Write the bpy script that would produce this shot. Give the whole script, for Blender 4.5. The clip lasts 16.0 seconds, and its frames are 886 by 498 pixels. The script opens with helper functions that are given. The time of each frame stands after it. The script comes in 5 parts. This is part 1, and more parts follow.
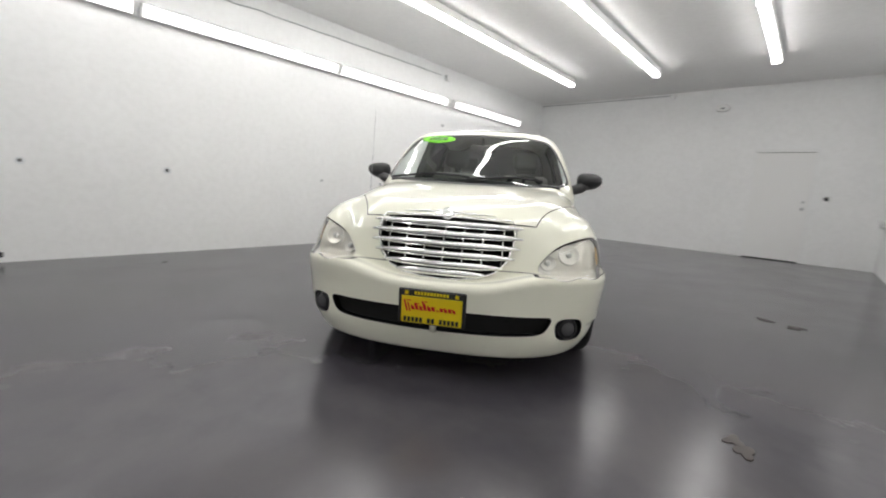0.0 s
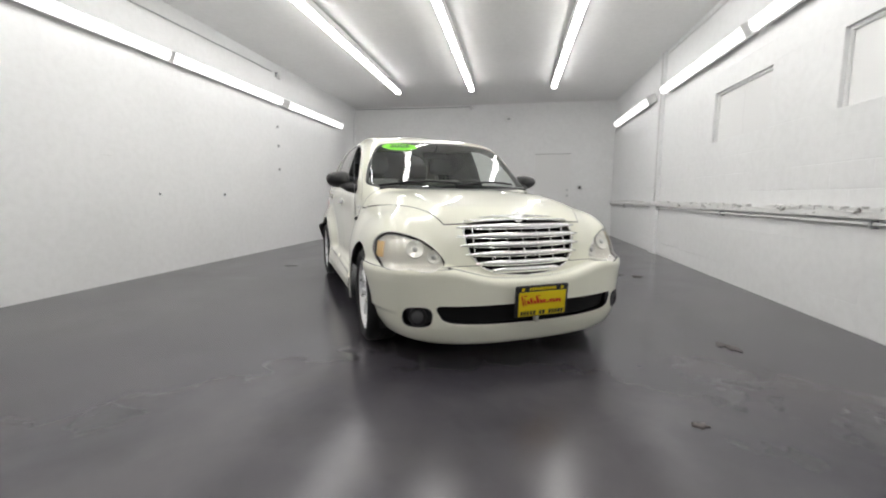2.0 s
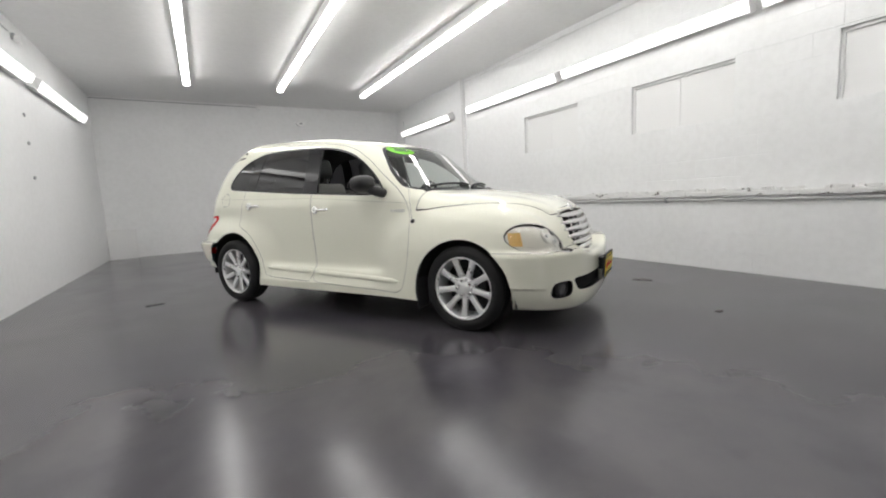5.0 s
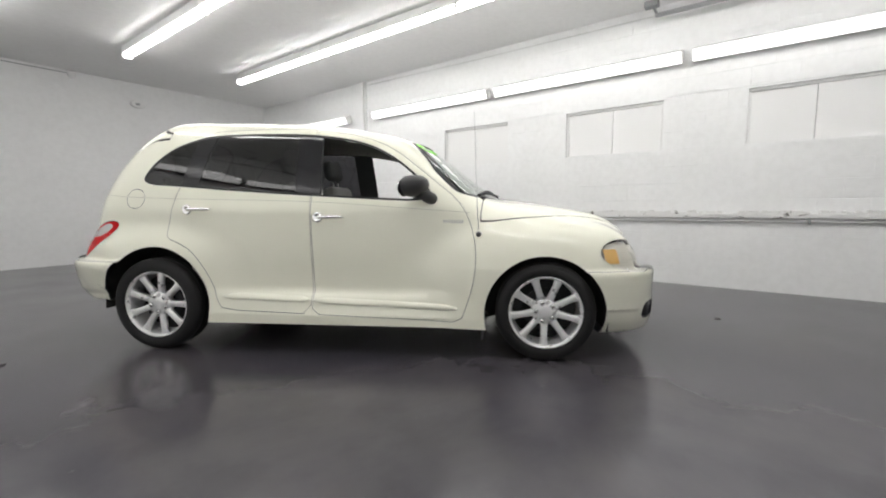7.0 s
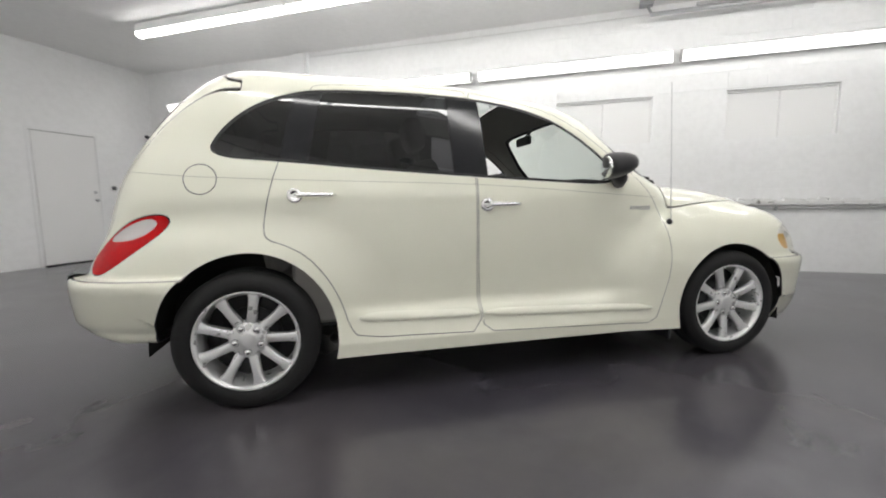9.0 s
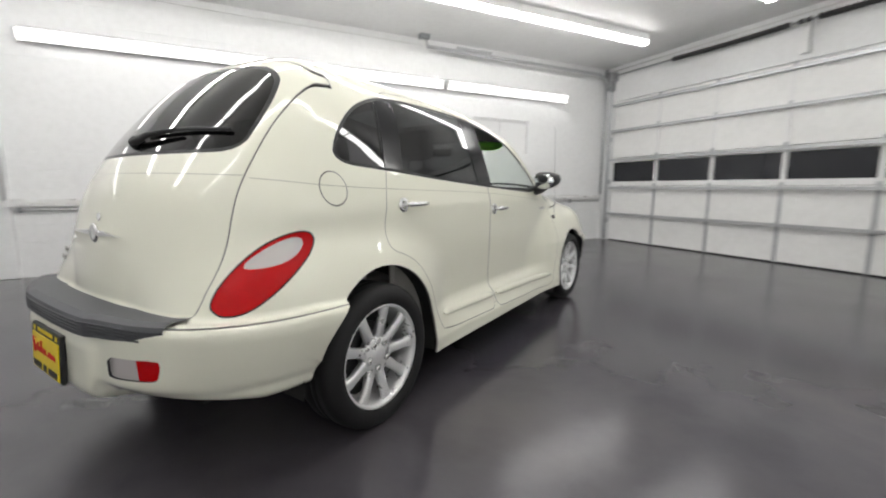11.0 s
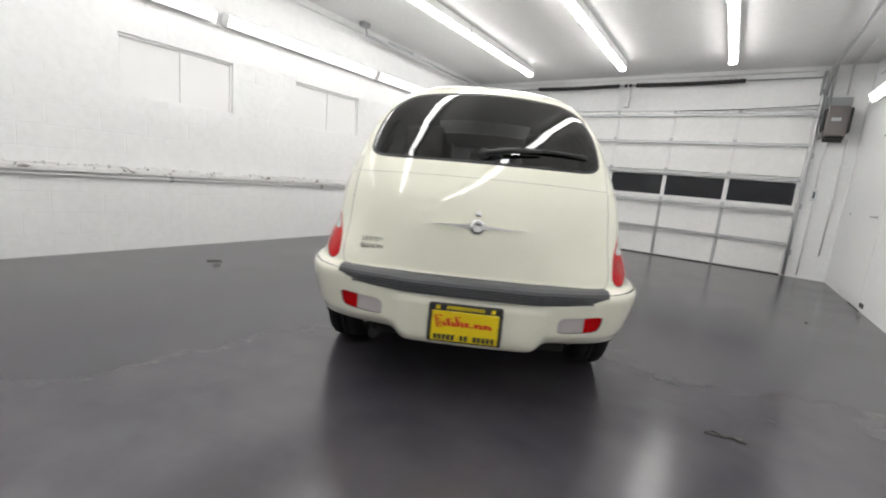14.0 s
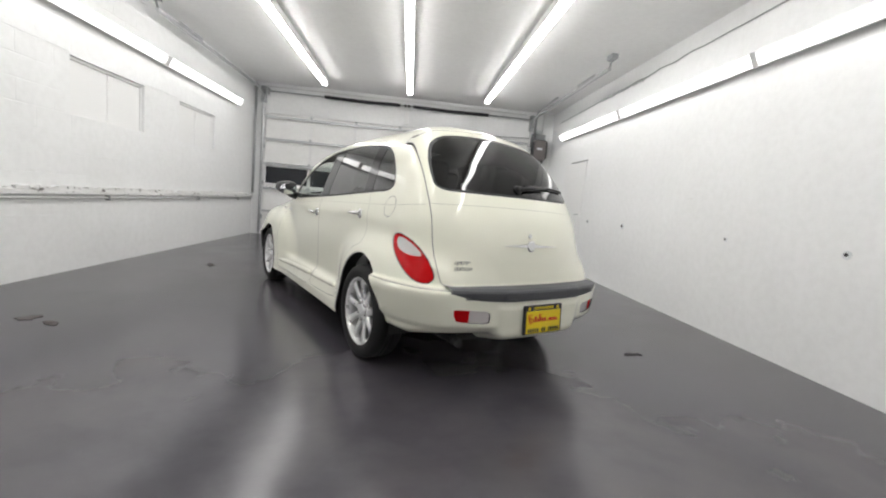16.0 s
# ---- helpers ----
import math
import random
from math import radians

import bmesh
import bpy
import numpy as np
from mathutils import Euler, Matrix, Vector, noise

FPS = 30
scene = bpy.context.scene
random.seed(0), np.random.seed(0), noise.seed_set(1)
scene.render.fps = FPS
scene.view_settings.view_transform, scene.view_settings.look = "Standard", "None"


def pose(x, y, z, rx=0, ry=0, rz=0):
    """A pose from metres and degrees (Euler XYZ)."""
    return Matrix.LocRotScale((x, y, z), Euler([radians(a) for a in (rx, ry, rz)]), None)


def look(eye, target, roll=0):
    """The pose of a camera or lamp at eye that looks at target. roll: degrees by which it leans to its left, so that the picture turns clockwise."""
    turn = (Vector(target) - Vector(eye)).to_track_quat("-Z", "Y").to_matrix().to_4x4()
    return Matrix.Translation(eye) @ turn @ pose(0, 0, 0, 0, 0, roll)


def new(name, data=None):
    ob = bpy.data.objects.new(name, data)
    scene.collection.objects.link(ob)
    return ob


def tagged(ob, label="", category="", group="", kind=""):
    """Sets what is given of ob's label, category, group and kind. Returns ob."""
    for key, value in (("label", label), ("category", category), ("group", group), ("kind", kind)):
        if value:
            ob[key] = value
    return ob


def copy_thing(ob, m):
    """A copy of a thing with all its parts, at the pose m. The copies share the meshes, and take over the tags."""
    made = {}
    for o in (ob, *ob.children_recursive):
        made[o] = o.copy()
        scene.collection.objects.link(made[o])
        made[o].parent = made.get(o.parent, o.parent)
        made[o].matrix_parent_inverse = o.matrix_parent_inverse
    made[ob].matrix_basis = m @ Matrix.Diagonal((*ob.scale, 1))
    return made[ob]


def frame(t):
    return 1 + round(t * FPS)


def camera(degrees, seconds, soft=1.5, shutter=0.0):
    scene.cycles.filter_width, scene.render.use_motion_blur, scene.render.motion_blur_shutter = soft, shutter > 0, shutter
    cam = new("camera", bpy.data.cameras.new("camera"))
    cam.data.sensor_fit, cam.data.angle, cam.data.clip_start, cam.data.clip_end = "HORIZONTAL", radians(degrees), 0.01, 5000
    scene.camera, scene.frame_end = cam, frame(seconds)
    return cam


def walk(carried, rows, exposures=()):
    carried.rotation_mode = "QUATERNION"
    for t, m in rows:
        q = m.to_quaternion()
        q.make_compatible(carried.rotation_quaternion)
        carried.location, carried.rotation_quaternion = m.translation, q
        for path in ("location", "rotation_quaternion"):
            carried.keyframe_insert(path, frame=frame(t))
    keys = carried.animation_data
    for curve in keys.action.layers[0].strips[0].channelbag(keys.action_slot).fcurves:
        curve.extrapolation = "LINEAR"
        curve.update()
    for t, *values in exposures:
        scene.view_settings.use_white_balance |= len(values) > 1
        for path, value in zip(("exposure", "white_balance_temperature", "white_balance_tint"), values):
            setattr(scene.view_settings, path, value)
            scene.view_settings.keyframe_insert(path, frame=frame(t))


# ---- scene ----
cam = camera(93.1, 16.0, soft=1.9, shutter=0.5)
PATH = [
    (0, (-2.37, 3.286, 0.951), (-1.074, 1.789, 0.671), 3.6),
    (0.5, (-2.025, 3.519, 0.946), (-0.996, 1.823, 0.695), 3.0),
    (1, (-1.656, 3.729, 0.924), (-0.818, 1.934, 0.649), 3.0),
    (1.5, (-1.308, 3.938, 0.95), (-0.678, 2.057, 0.697), 2.5),
    (2, (-0.913, 4.135, 0.942), (-0.582, 2.178, 0.698), 0.2),
    (2.5, (-0.493, 4.277, 0.931), (-0.339, 2.3, 0.668), 0.6),
    (3, (-0.085, 4.373, 0.931), (-0.243, 2.382, 0.818), 2.1),
    (3.5, (0.347, 4.398, 0.922), (-0.027, 2.439, 0.771), 0.2),
    (4, (0.761, 4.331, 0.918), (0.173, 2.429, 0.725), 0.9),
    (4.5, (1.178, 4.195, 0.911), (0.335, 2.4, 0.65), 1.0),
    (4.7, (1.351, 4.128, 0.952), (0.458, 2.357, 0.697), -0.7),
    (6.8, (2.384, 2.686, 0.959), (0.848, 1.424, 0.738), -1.7),
    (7, (2.455, 2.522, 0.959), (0.852, 1.343, 0.757), -0.4),
    (7.5, (2.627, 2.096, 0.915), (0.937, 1.057, 0.656), -2.1),
    (8, (2.741, 1.657, 0.923), (0.995, 0.721, 0.649), -1.3),
    (8.5, (2.814, 1.178, 0.922), (0.988, 0.396, 0.687), -2.1),
    (9, (2.813, 0.662, 0.919), (0.916, 0.071, 0.689), -0.8),
    (9.2, (2.818, 0.47, 0.897), (0.893, -0.006, 0.631), -1.2),
    (11.3, (3.026, -1.493, 1.037), (1.375, -0.389, 0.802), 0.3),
    (11.5, (3.011, -1.664, 1.01), (1.461, -0.416, 0.81), 0.3),
    (12, (3.0, -2.084, 1.029), (1.669, -0.609, 0.799), 1.2),
    (12.5, (2.854, -2.497, 1.033), (1.594, -0.964, 0.778), 2.5),
    (13, (2.61, -2.849, 1.049), (1.388, -1.289, 0.78), 2.2),
    (13.5, (2.301, -3.154, 1.048), (1.199, -1.509, 0.764), 4.5),
    (14, (1.958, -3.425, 1.063), (0.863, -1.784, 0.734), 5.3),
    (14.5, (1.617, -3.716, 1.066), (0.967, -1.848, 0.767), 3.1),
    (15, (1.157, -3.969, 1.093), (0.77, -2.016, 0.9), 3.9),
    (15.5, (0.695, -4.175, 1.101), (0.602, -2.186, 0.915), 4.3),
    (16, (0.222, -4.298, 1.083), (0.395, -2.318, 0.861), 5.3),
]
walk(cam, [(t, look(eye, target, roll)) for t, eye, target, roll in PATH],
     exposures=((0, 0.03), (4, -0.02), (8, 0.07), (12, 0.11), (14, 0.14), (16, 0.10)))

# ---- world and light: closed garage, light comes from the tube fittings below ----
world = bpy.data.worlds.new("world")
scene.world = world
world.use_nodes = True
world.node_tree.nodes["Background"].inputs[0].default_value = (0.5, 0.55, 0.6, 1)
world.node_tree.nodes["Background"].inputs[1].default_value = 0.05

# ---- materials ----
def mat(name, color=(0.8, 0.8, 0.8), rough=0.5, metal=0.0, **kw):
    m = bpy.data.materials.new(name)
    m.use_nodes = True
    b = m.node_tree.nodes["Principled BSDF"]
    b.inputs["Base Color"].default_value = (*color, 1)
    b.inputs["Roughness"].default_value = rough
    b.inputs["Metallic"].default_value = metal
    for k, v in kw.items():
        b.inputs[k.replace("_", " ")].default_value = v
    return m


def nodes_of(m):
    nt = m.node_tree
    return nt, nt.nodes["Principled BSDF"]


def coords(nt, scale=(1, 1, 1), kind="Object"):
    tc = nt.nodes.new("ShaderNodeTexCoord")
    mp = nt.nodes.new("ShaderNodeMapping")
    mp.inputs["Scale"].default_value = scale
    nt.links.new(tc.outputs[kind], mp.inputs["Vector"])
    return mp.outputs["Vector"]


def noise_tex(nt, vec, scale, detail=4, rough=0.55, dist=0.0):
    n = nt.nodes.new("ShaderNodeTexNoise")
    n.inputs["Scale"].default_value = scale
    n.inputs["Detail"].default_value = detail
    n.inputs["Roughness"].default_value = rough
    n.inputs["Distortion"].default_value = dist
    nt.links.new(vec, n.inputs["Vector"])
    return n.outputs["Fac"]


def ramp(nt, fac, stops):
    r = nt.nodes.new("ShaderNodeValToRGB")
    e = r.color_ramp.elements
    while len(e) < len(stops):
        e.new(0.5)
    for el, (p, c) in zip(e, stops):
        el.position = p
        el.color = (*c, 1) if len(c) == 3 else c
    nt.links.new(fac, r.inputs["Fac"])
    return r.outputs["Color"]


def mix(nt, fac, a, b, mode="MIX"):
    n = nt.nodes.new("ShaderNodeMix")
    n.data_type = "RGBA"
    n.blend_type = mode
    for sock, v in ((n.inputs[0], fac), (n.inputs[6], a), (n.inputs[7], b)):
        if hasattr(v, "links"):
            nt.links.new(v, sock)
        elif isinstance(v, tuple):
            sock.default_value = (*v, 1)
        else:
            sock.default_value = v
    return n.outputs[2]


def bump(nt, b, height, strength=0.3, dist=0.01):
    n = nt.nodes.new("ShaderNodeBump")
    n.inputs["Strength"].default_value = strength
    n.inputs["Distance"].default_value = dist
    nt.links.new(height, n.inputs["Height"])
    nt.links.new(n.outputs["Normal"], b.inputs["Normal"])


def wall_mat(name, base, spec=0.35, brushed=1.0):
    m = mat(name, base, 0.55)
    nt, b = nodes_of(m)
    v = coords(nt)
    big = noise_tex(nt, v, 0.9, 5, 0.6)
    fine = noise_tex(nt, v, 14, 4, 0.6)
    c1 = ramp(nt, big, [(0.3, tuple(x * 0.94 for x in base)), (0.7, base)])
    c2 = mix(nt, 0.10, c1, ramp(nt, fine, [(0.35, (0.55, 0.55, 0.54)), (0.6, base)]))
    scr = noise_tex(nt, coords(nt, (1.0, 0.35, 9.0)), 2.2, 6, 0.75)
    mask = ramp(nt, scr, [(0.69, (0, 0, 0)), (0.73, (0.55, 0.55, 0.55))])
    nt.links.new(mix(nt, mask, c2, (0.58, 0.58, 0.57)), b.inputs["Base Color"])
    nt.links.new(ramp(nt, big, [(0.3, (0.42,) * 3), (0.7, (0.6,) * 3)]), b.inputs["Roughness"])
    bump(nt, b, noise_tex(nt, v, 45, 6, 0.65), 0.25 * brushed, 0.006)
    return m


M_WALL = wall_mat("white_wall_paint", (0.885, 0.89, 0.89))
M_BLOCK = wall_mat("white_block_paint", (0.885, 0.89, 0.89))
_nt, _b = nodes_of(M_BLOCK)
_tc = _nt.nodes.new("ShaderNodeTexCoord")
_sx = _nt.nodes.new("ShaderNodeSeparateXYZ")
_nt.links.new(_tc.outputs["Object"], _sx.inputs[0])
_cx = _nt.nodes.new("ShaderNodeCombineXYZ")
_nt.links.new(_sx.outputs[1], _cx.inputs[0])
_nt.links.new(_sx.outputs[2], _cx.inputs[1])
_br = _nt.nodes.new("ShaderNodeTexBrick")
_br.inputs["Scale"].default_value = 1.0
_br.inputs["Brick Width"].default_value, _br.inputs["Row Height"].default_value = 0.406, 0.203
_br.inputs["Mortar Size"].default_value, _br.inputs["Mortar Smooth"].default_value = 0.006, 0.6
for _i, _v3 in ((1, 1.0), (2, 1.0), (3, 0.0)):
    _br.inputs[_i].default_value = (_v3, _v3, _v3, 1)
_nt.links.new(_cx.outputs[0], _br.inputs["Vector"])
_worn = ramp(_nt, noise_tex(_nt, coords(_nt, (1, 0.6, 2.2)), 0.9, 5, 0.7), [(0.40, (0, 0, 0)), (0.56, (1, 1, 1))])
bump(_nt, _b, mix(_nt, 0.6, noise_tex(_nt, coords(_nt), 40, 5, 0.65), mix(_nt, _worn, _br.outputs["Color"], (1.0, 1.0, 1.0))), 0.6, 0.010)
M_CEIL = wall_mat("white_ceiling_paint", (0.85, 0.85, 0.845), brushed=0.5)
M_WHITE = mat("white_gloss_paint", (0.84, 0.84, 0.835), 0.4)
M_DOORPANEL = wall_mat("white_door_steel", (0.92, 0.92, 0.905), brushed=0.3)
M_GALV = mat("galvanised_steel", (0.52, 0.53, 0.54), 0.42, 0.85)
M_GREYSTEEL = mat("dull_grey_steel", (0.36, 0.37, 0.38), 0.5, 0.6)
M_DARKSTEEL = mat("oily_dark_steel", (0.045, 0.045, 0.047), 0.45, 0.5)
M_BLACK = mat("black_plastic", (0.018, 0.018, 0.02), 0.45)
M_NIGHT = mat("dark_pane", (0.012, 0.013, 0.018), 0.25)
M_BOX = mat("grey_brown_enamel", (0.17, 0.15, 0.145), 0.45)
M_STICK = mat("pale_sticker", (0.7, 0.72, 0.74), 0.5)
M_CONDUIT = mat("painted_conduit", (0.72, 0.72, 0.71), 0.5)
M_LEDGE = mat("flaking_ledge_paint", (0.7, 0.7, 0.69), 0.6)
_nt, _b = nodes_of(M_LEDGE)
_v = coords(_nt, (1, 1, 2.5))
_n = noise_tex(_nt, _v, 6.0, 6, 0.7, 0.6)
_nt.links.new(ramp(_nt, _n, [(0.30, (0.78, 0.78, 0.77)), (0.60, (0.74, 0.74, 0.73)), (0.63, (0.16, 0.15, 0.14)), (0.75, (0.06, 0.055, 0.05))]), _b.inputs["Base Color"])
bump(_nt, _b, _n, 0.6, 0.02)

# floor: dark grey sealed concrete, scuffed, with pale rubbed streaks and a faint brown stain
M_FLOOR = mat("sealed_dark_concrete", (0.06, 0.06, 0.065), 0.25)
_nt, _b = nodes_of(M_FLOOR)
_v = coords(_nt)
_big = noise_tex(_nt, _v, 0.55, 6, 0.62, 0.4)
_mid = noise_tex(_nt, _v, 2.2, 4, 0.5, 0.2)
_fine = noise_tex(_nt, _v, 22, 6, 0.7)
_c = ramp(_nt, _big, [(0.3, (0.046, 0.043, 0.055)), (0.52, (0.068, 0.064, 0.076)), (0.75, (0.092, 0.085, 0.093))])
_c = mix(_nt, ramp(_nt, _mid, [(0.45, (0, 0, 0)), (0.85, (0.35, 0.35, 0.35))]), _c, (0.100, 0.090, 0.092))
_c = mix(_nt, ramp(_nt, _mid, [(0.22, (0.5, 0.5, 0.5)), (0.50, (0, 0, 0))]), _c, (0.034, 0.032, 0.040))
# soft, dusty rubbed areas with a brownish cast
_rub = ramp(_nt, noise_tex(_nt, _v, 0.9, 3, 0.5), [(0.45, (0, 0, 0)), (0.85, (0.35, 0.35, 0.35))])
_c = mix(_nt, _rub, _c, (0.125, 0.110, 0.104))
_nt.links.new(_c, _b.inputs["Base Color"])
_r = mix(_nt, 0.45, ramp(_nt, _mid, [(0.3, (0.19,) * 3), (0.7, (0.26,) * 3)]), ramp(_nt, _big, [(0.35, (0.17,) * 3), (0.7, (0.26,) * 3)]))
_nt.links.new(_r, _b.inputs["Roughness"])
_b.inputs["IOR"].default_value = 1.62
bump(_nt, _b, mix(_nt, 0.3, _mid, _fine), 0.05, 0.01)

M_TUBE = bpy.data.materials.new("lit_diffuser")
M_TUBE.use_nodes = True
_nt = M_TUBE.node_tree
_b = _nt.nodes["Principled BSDF"]
_b.inputs["Base Color"].default_value = (0.9, 0.9, 0.9, 1)
_b.inputs["Emission Color"].default_value = (1.0, 0.985, 0.965, 1)
_b.inputs["Emission Strength"].default_value = 16.2
M_WALLTUBE = M_TUBE.copy()
M_WALLTUBE.name = "lit_wall_diffuser"
M_WALLTUBE.node_tree.nodes["Principled BSDF"].inputs["Emission Strength"].default_value = 2.7


# ---- building helpers ----
def mesh_ob(name, bm, material, parent=None, label="", smooth=False):
    me = bpy.data.meshes.new(name)
    bm.to_mesh(me)
    bm.free()
    if material is not None:
        for mm in (material if isinstance(material, (list, tuple)) else [material]):
            me.materials.append(mm)
    if smooth:
        for p in me.polygons:
            p.use_smooth = True
    ob = new(name, me)
    if parent is not None:
        ob.parent = parent
    if label:
        ob["label"] = label
    return ob


def part(name, bm, material, parent, label="", smooth=False):
    return mesh_ob(name, bm, material, parent, label, smooth)


def add_box(bm, x0, x1, y0, y1, z0, z1, bevel=0.0, seg=1, m=None):
    r = bmesh.ops.create_cube(bm, size=1.0)
    vs = r["verts"]
    bmesh.ops.scale(bm, vec=(abs(x1 - x0), abs(y1 - y0), abs(z1 - z0)), verts=vs)
    bmesh.ops.translate(bm, vec=((x0 + x1) / 2, (y0 + y1) / 2, (z0 + z1) / 2), verts=vs)
    if bevel > 0:
        es = list({e for v in vs for e in v.link_edges})
        r = bmesh.ops.bevel(bm, geom=es, offset=bevel, segments=seg, affect="EDGES", profile=0.5)
        vs = list({v for f in r["faces"] for v in f.verts} | {v for v in vs if v.is_valid})
    if m is not None:
        bmesh.ops.transform(bm, matrix=m, verts=[v for v in vs if v.is_valid])
    return vs


def box(x0, x1, y0, y1, z0, z1, bevel=0.0, seg=1, m=None):
    bm = bmesh.new()
    add_box(bm, x0, x1, y0, y1, z0, z1, bevel, seg, m)
    return bm


def add_tube(bm, pts, r, n=10, caps=True):
    pts = [Vector(p) for p in pts]
    rings = []
    for i, p in enumerate(pts):
        d = (pts[min(i + 1, len(pts) - 1)] - pts[max(i - 1, 0)]).normalized()
        up = Vector((0, 0, 1)) if abs(d.z) < 0.9 else Vector((1, 0, 0))
        a = d.cross(up).normalized()
        b = a.cross(d)
        rr = r[i] if isinstance(r, (list, tuple)) else r
        rings.append([bm.verts.new(p + rr * (math.cos(k * 2 * math.pi / n) * a + math.sin(k * 2 * math.pi / n) * b)) for k in range(n)])
    for ra, rb in zip(rings, rings[1:]):
        for k in range(n):
            f = bm.faces.new((ra[k], ra[(k + 1) % n], rb[(k + 1) % n], rb[k]))
            f.smooth = True
    if caps:
        bm.faces.new(rings[0])
        bm.faces.new(list(reversed(rings[-1])))


def tube(pts, r, n=10):
    bm = bmesh.new()
    add_tube(bm, pts, r, n)
    bmesh.ops.recalc_face_normals(bm, faces=bm.faces[:])
    return bm


def thing(name, label, category, group="", kind="", at=None):
    e = new(name)
    e.empty_display_size = 0.1
    if at is not None:
        e.matrix_basis = at
    return tagged(e, label, category, group, kind)


# ---- the room ----
XL, XR, YB, YG, ZC = -3.30, 3.36, -6.96, 5.42, 3.30
T = 0.2
tagged(mesh_ob("floor", box(XL - T, XR + T, YB - T, YG + T, -0.2, 0), M_FLOOR), "dark grey sealed concrete floor, scuffed and glossy", "floor", kind="structure")
tagged(mesh_ob("ceiling", box(XL - T, XR + T, YB - T, YG + T, ZC, ZC + 0.15), M_CEIL), "flat white painted ceiling", "ceiling", kind="structure")

WINDOWS = ((-1.66, -0.49), (0.40, 1.60), (2.42, 3.56))
WZ0, WZ1 = 1.62, 2.205


def wall_with_recesses():
    """Wall along y at x = XL with three blocked window recesses cut through its face."""
    ys = [YB - T]
    for a, b in WINDOWS:
        ys += [a, b]
    ys.append(YG + T)
    bm = bmesh.new()
    for i in range(len(ys) - 1):
        if i % 2 == 0:
            add_box(bm, XL - T, XL, ys[i], ys[i + 1], 0, ZC)
        else:
            add_box(bm, XL - T, XL, ys[i], ys[i + 1], 0, WZ0)
            add_box(bm, XL - T, XL, ys[i], ys[i + 1], WZ1, ZC)
    return bm


tagged(mesh_ob("wall_west", wall_with_recesses(), M_BLOCK), "white painted concrete block wall with blocked windows", "wall", kind="structure")
tagged(mesh_ob("wall_east", box(XR, XR + T, YB - T, YG + T, 0, ZC), M_WALL), "white painted smooth wall with anchor marks", "wall", kind="structure")
tagged(mesh_ob("wall_south", box(XL, XR, YB - T, YB, 0, ZC), M_WALL), "plain white painted end wall", "wall", kind="structure")
DX0, DX1, DZ = -3.07, 2.79, 2.66
bm = bmesh.new()
add_box(bm, XL, DX0, YG, YG + T, 0, ZC)
add_box(bm, DX1, XR, YG, YG + T, 0, ZC)
add_box(bm, DX0, DX1, YG, YG + T, DZ, ZC)
tagged(mesh_ob("wall_north", bm, M_WALL), "white painted wall round the overhead door", "wall", kind="structure")

for i, (a, b) in enumerate(WINDOWS):
    w = thing("window_%d" % (i + 1), "blocked window painted white in a shallow recess", "window", kind="structure", at=pose(XL, (a + b) / 2, WZ0))
    h, L = WZ1 - WZ0, (b - a) / 2
    part("pane", box(-0.12, -0.055, -L, 0.0, 0.0, h, 0.003), M_WHITE, w)
    part("pane", box(-0.12, -0.052, 0.004, L, 0.0, h, 0.003), M_WHITE, w)
    part("frame_head", box(-0.055, -0.03, -L, L, h - 0.03, h - 0.001, 0.004), M_WHITE, w)
    part("frame_jamb", box(-0.055, -0.035, -L, -L + 0.025, 0.0, h - 0.03, 0.004), M_WHITE, w)
    part("frame_jamb", box(-0.055, -0.035, L - 0.025, L, 0.0, h - 0.03, 0.004), M_WHITE, w)

# ---- tube light fittings ----
def fitting_mesh(L, w, d, kind):
    """Wrap-round diffuser along y; d is its depth along -z, w its width."""
    bm = bmesh.new()
    prof = [(-w / 2, 0), (-w / 2 * 0.96, -d * 0.55), (-w / 2 * 0.72, -d * 0.9), (-w * 0.2, -d), (w * 0.2, -d), (w / 2 * 0.72, -d * 0.9), (w / 2 * 0.96, -d * 0.55), (w / 2, 0)]
    a = [bm.verts.new((x, -L / 2, z)) for x, z in prof]
    b = [bm.verts.new((x, L / 2, z)) for x, z in prof]
    for i in range(len(prof) - 1):
        bm.faces.new((a[i], b[i], b[i + 1], a[i + 1]))
    bm.faces.new(list(reversed(a)))
    bm.faces.new(b)
    bm.faces.new((a[0], a[-1], b[-1], b[0]))
    bmesh.ops.recalc_face_normals(bm, faces=bm.faces[:])
    return bm


def light_fitting(L, label, lit, w=0.098):
    f = thing("ceiling_light", label, "light fixture", "tube light fittings")
    part("diffuser", fitting_mesh(L - 0.03, w, 0.085, 0), lit, f, "glowing white acrylic diffuser")
    part("housing", box(-0.5 * w - 0.012, 0.5 * w + 0.012, -L / 2 + 0.015, L / 2 - 0.015, -0.028, 0.074, 0.006), M_WHITE, f)
    part("end_cap", box(-0.5 * w - 0.012, 0.5 * w + 0.012, -L / 2, -L / 2 + 0.014, -0.086, 0.045, 0.004), M_WHITE, f)
    part("end_cap", box(-0.5 * w - 0.012, 0.5 * w + 0.012, L / 2 - 0.014, L / 2, -0.086, 0.045, 0.004), M_WHITE, f)
    return f


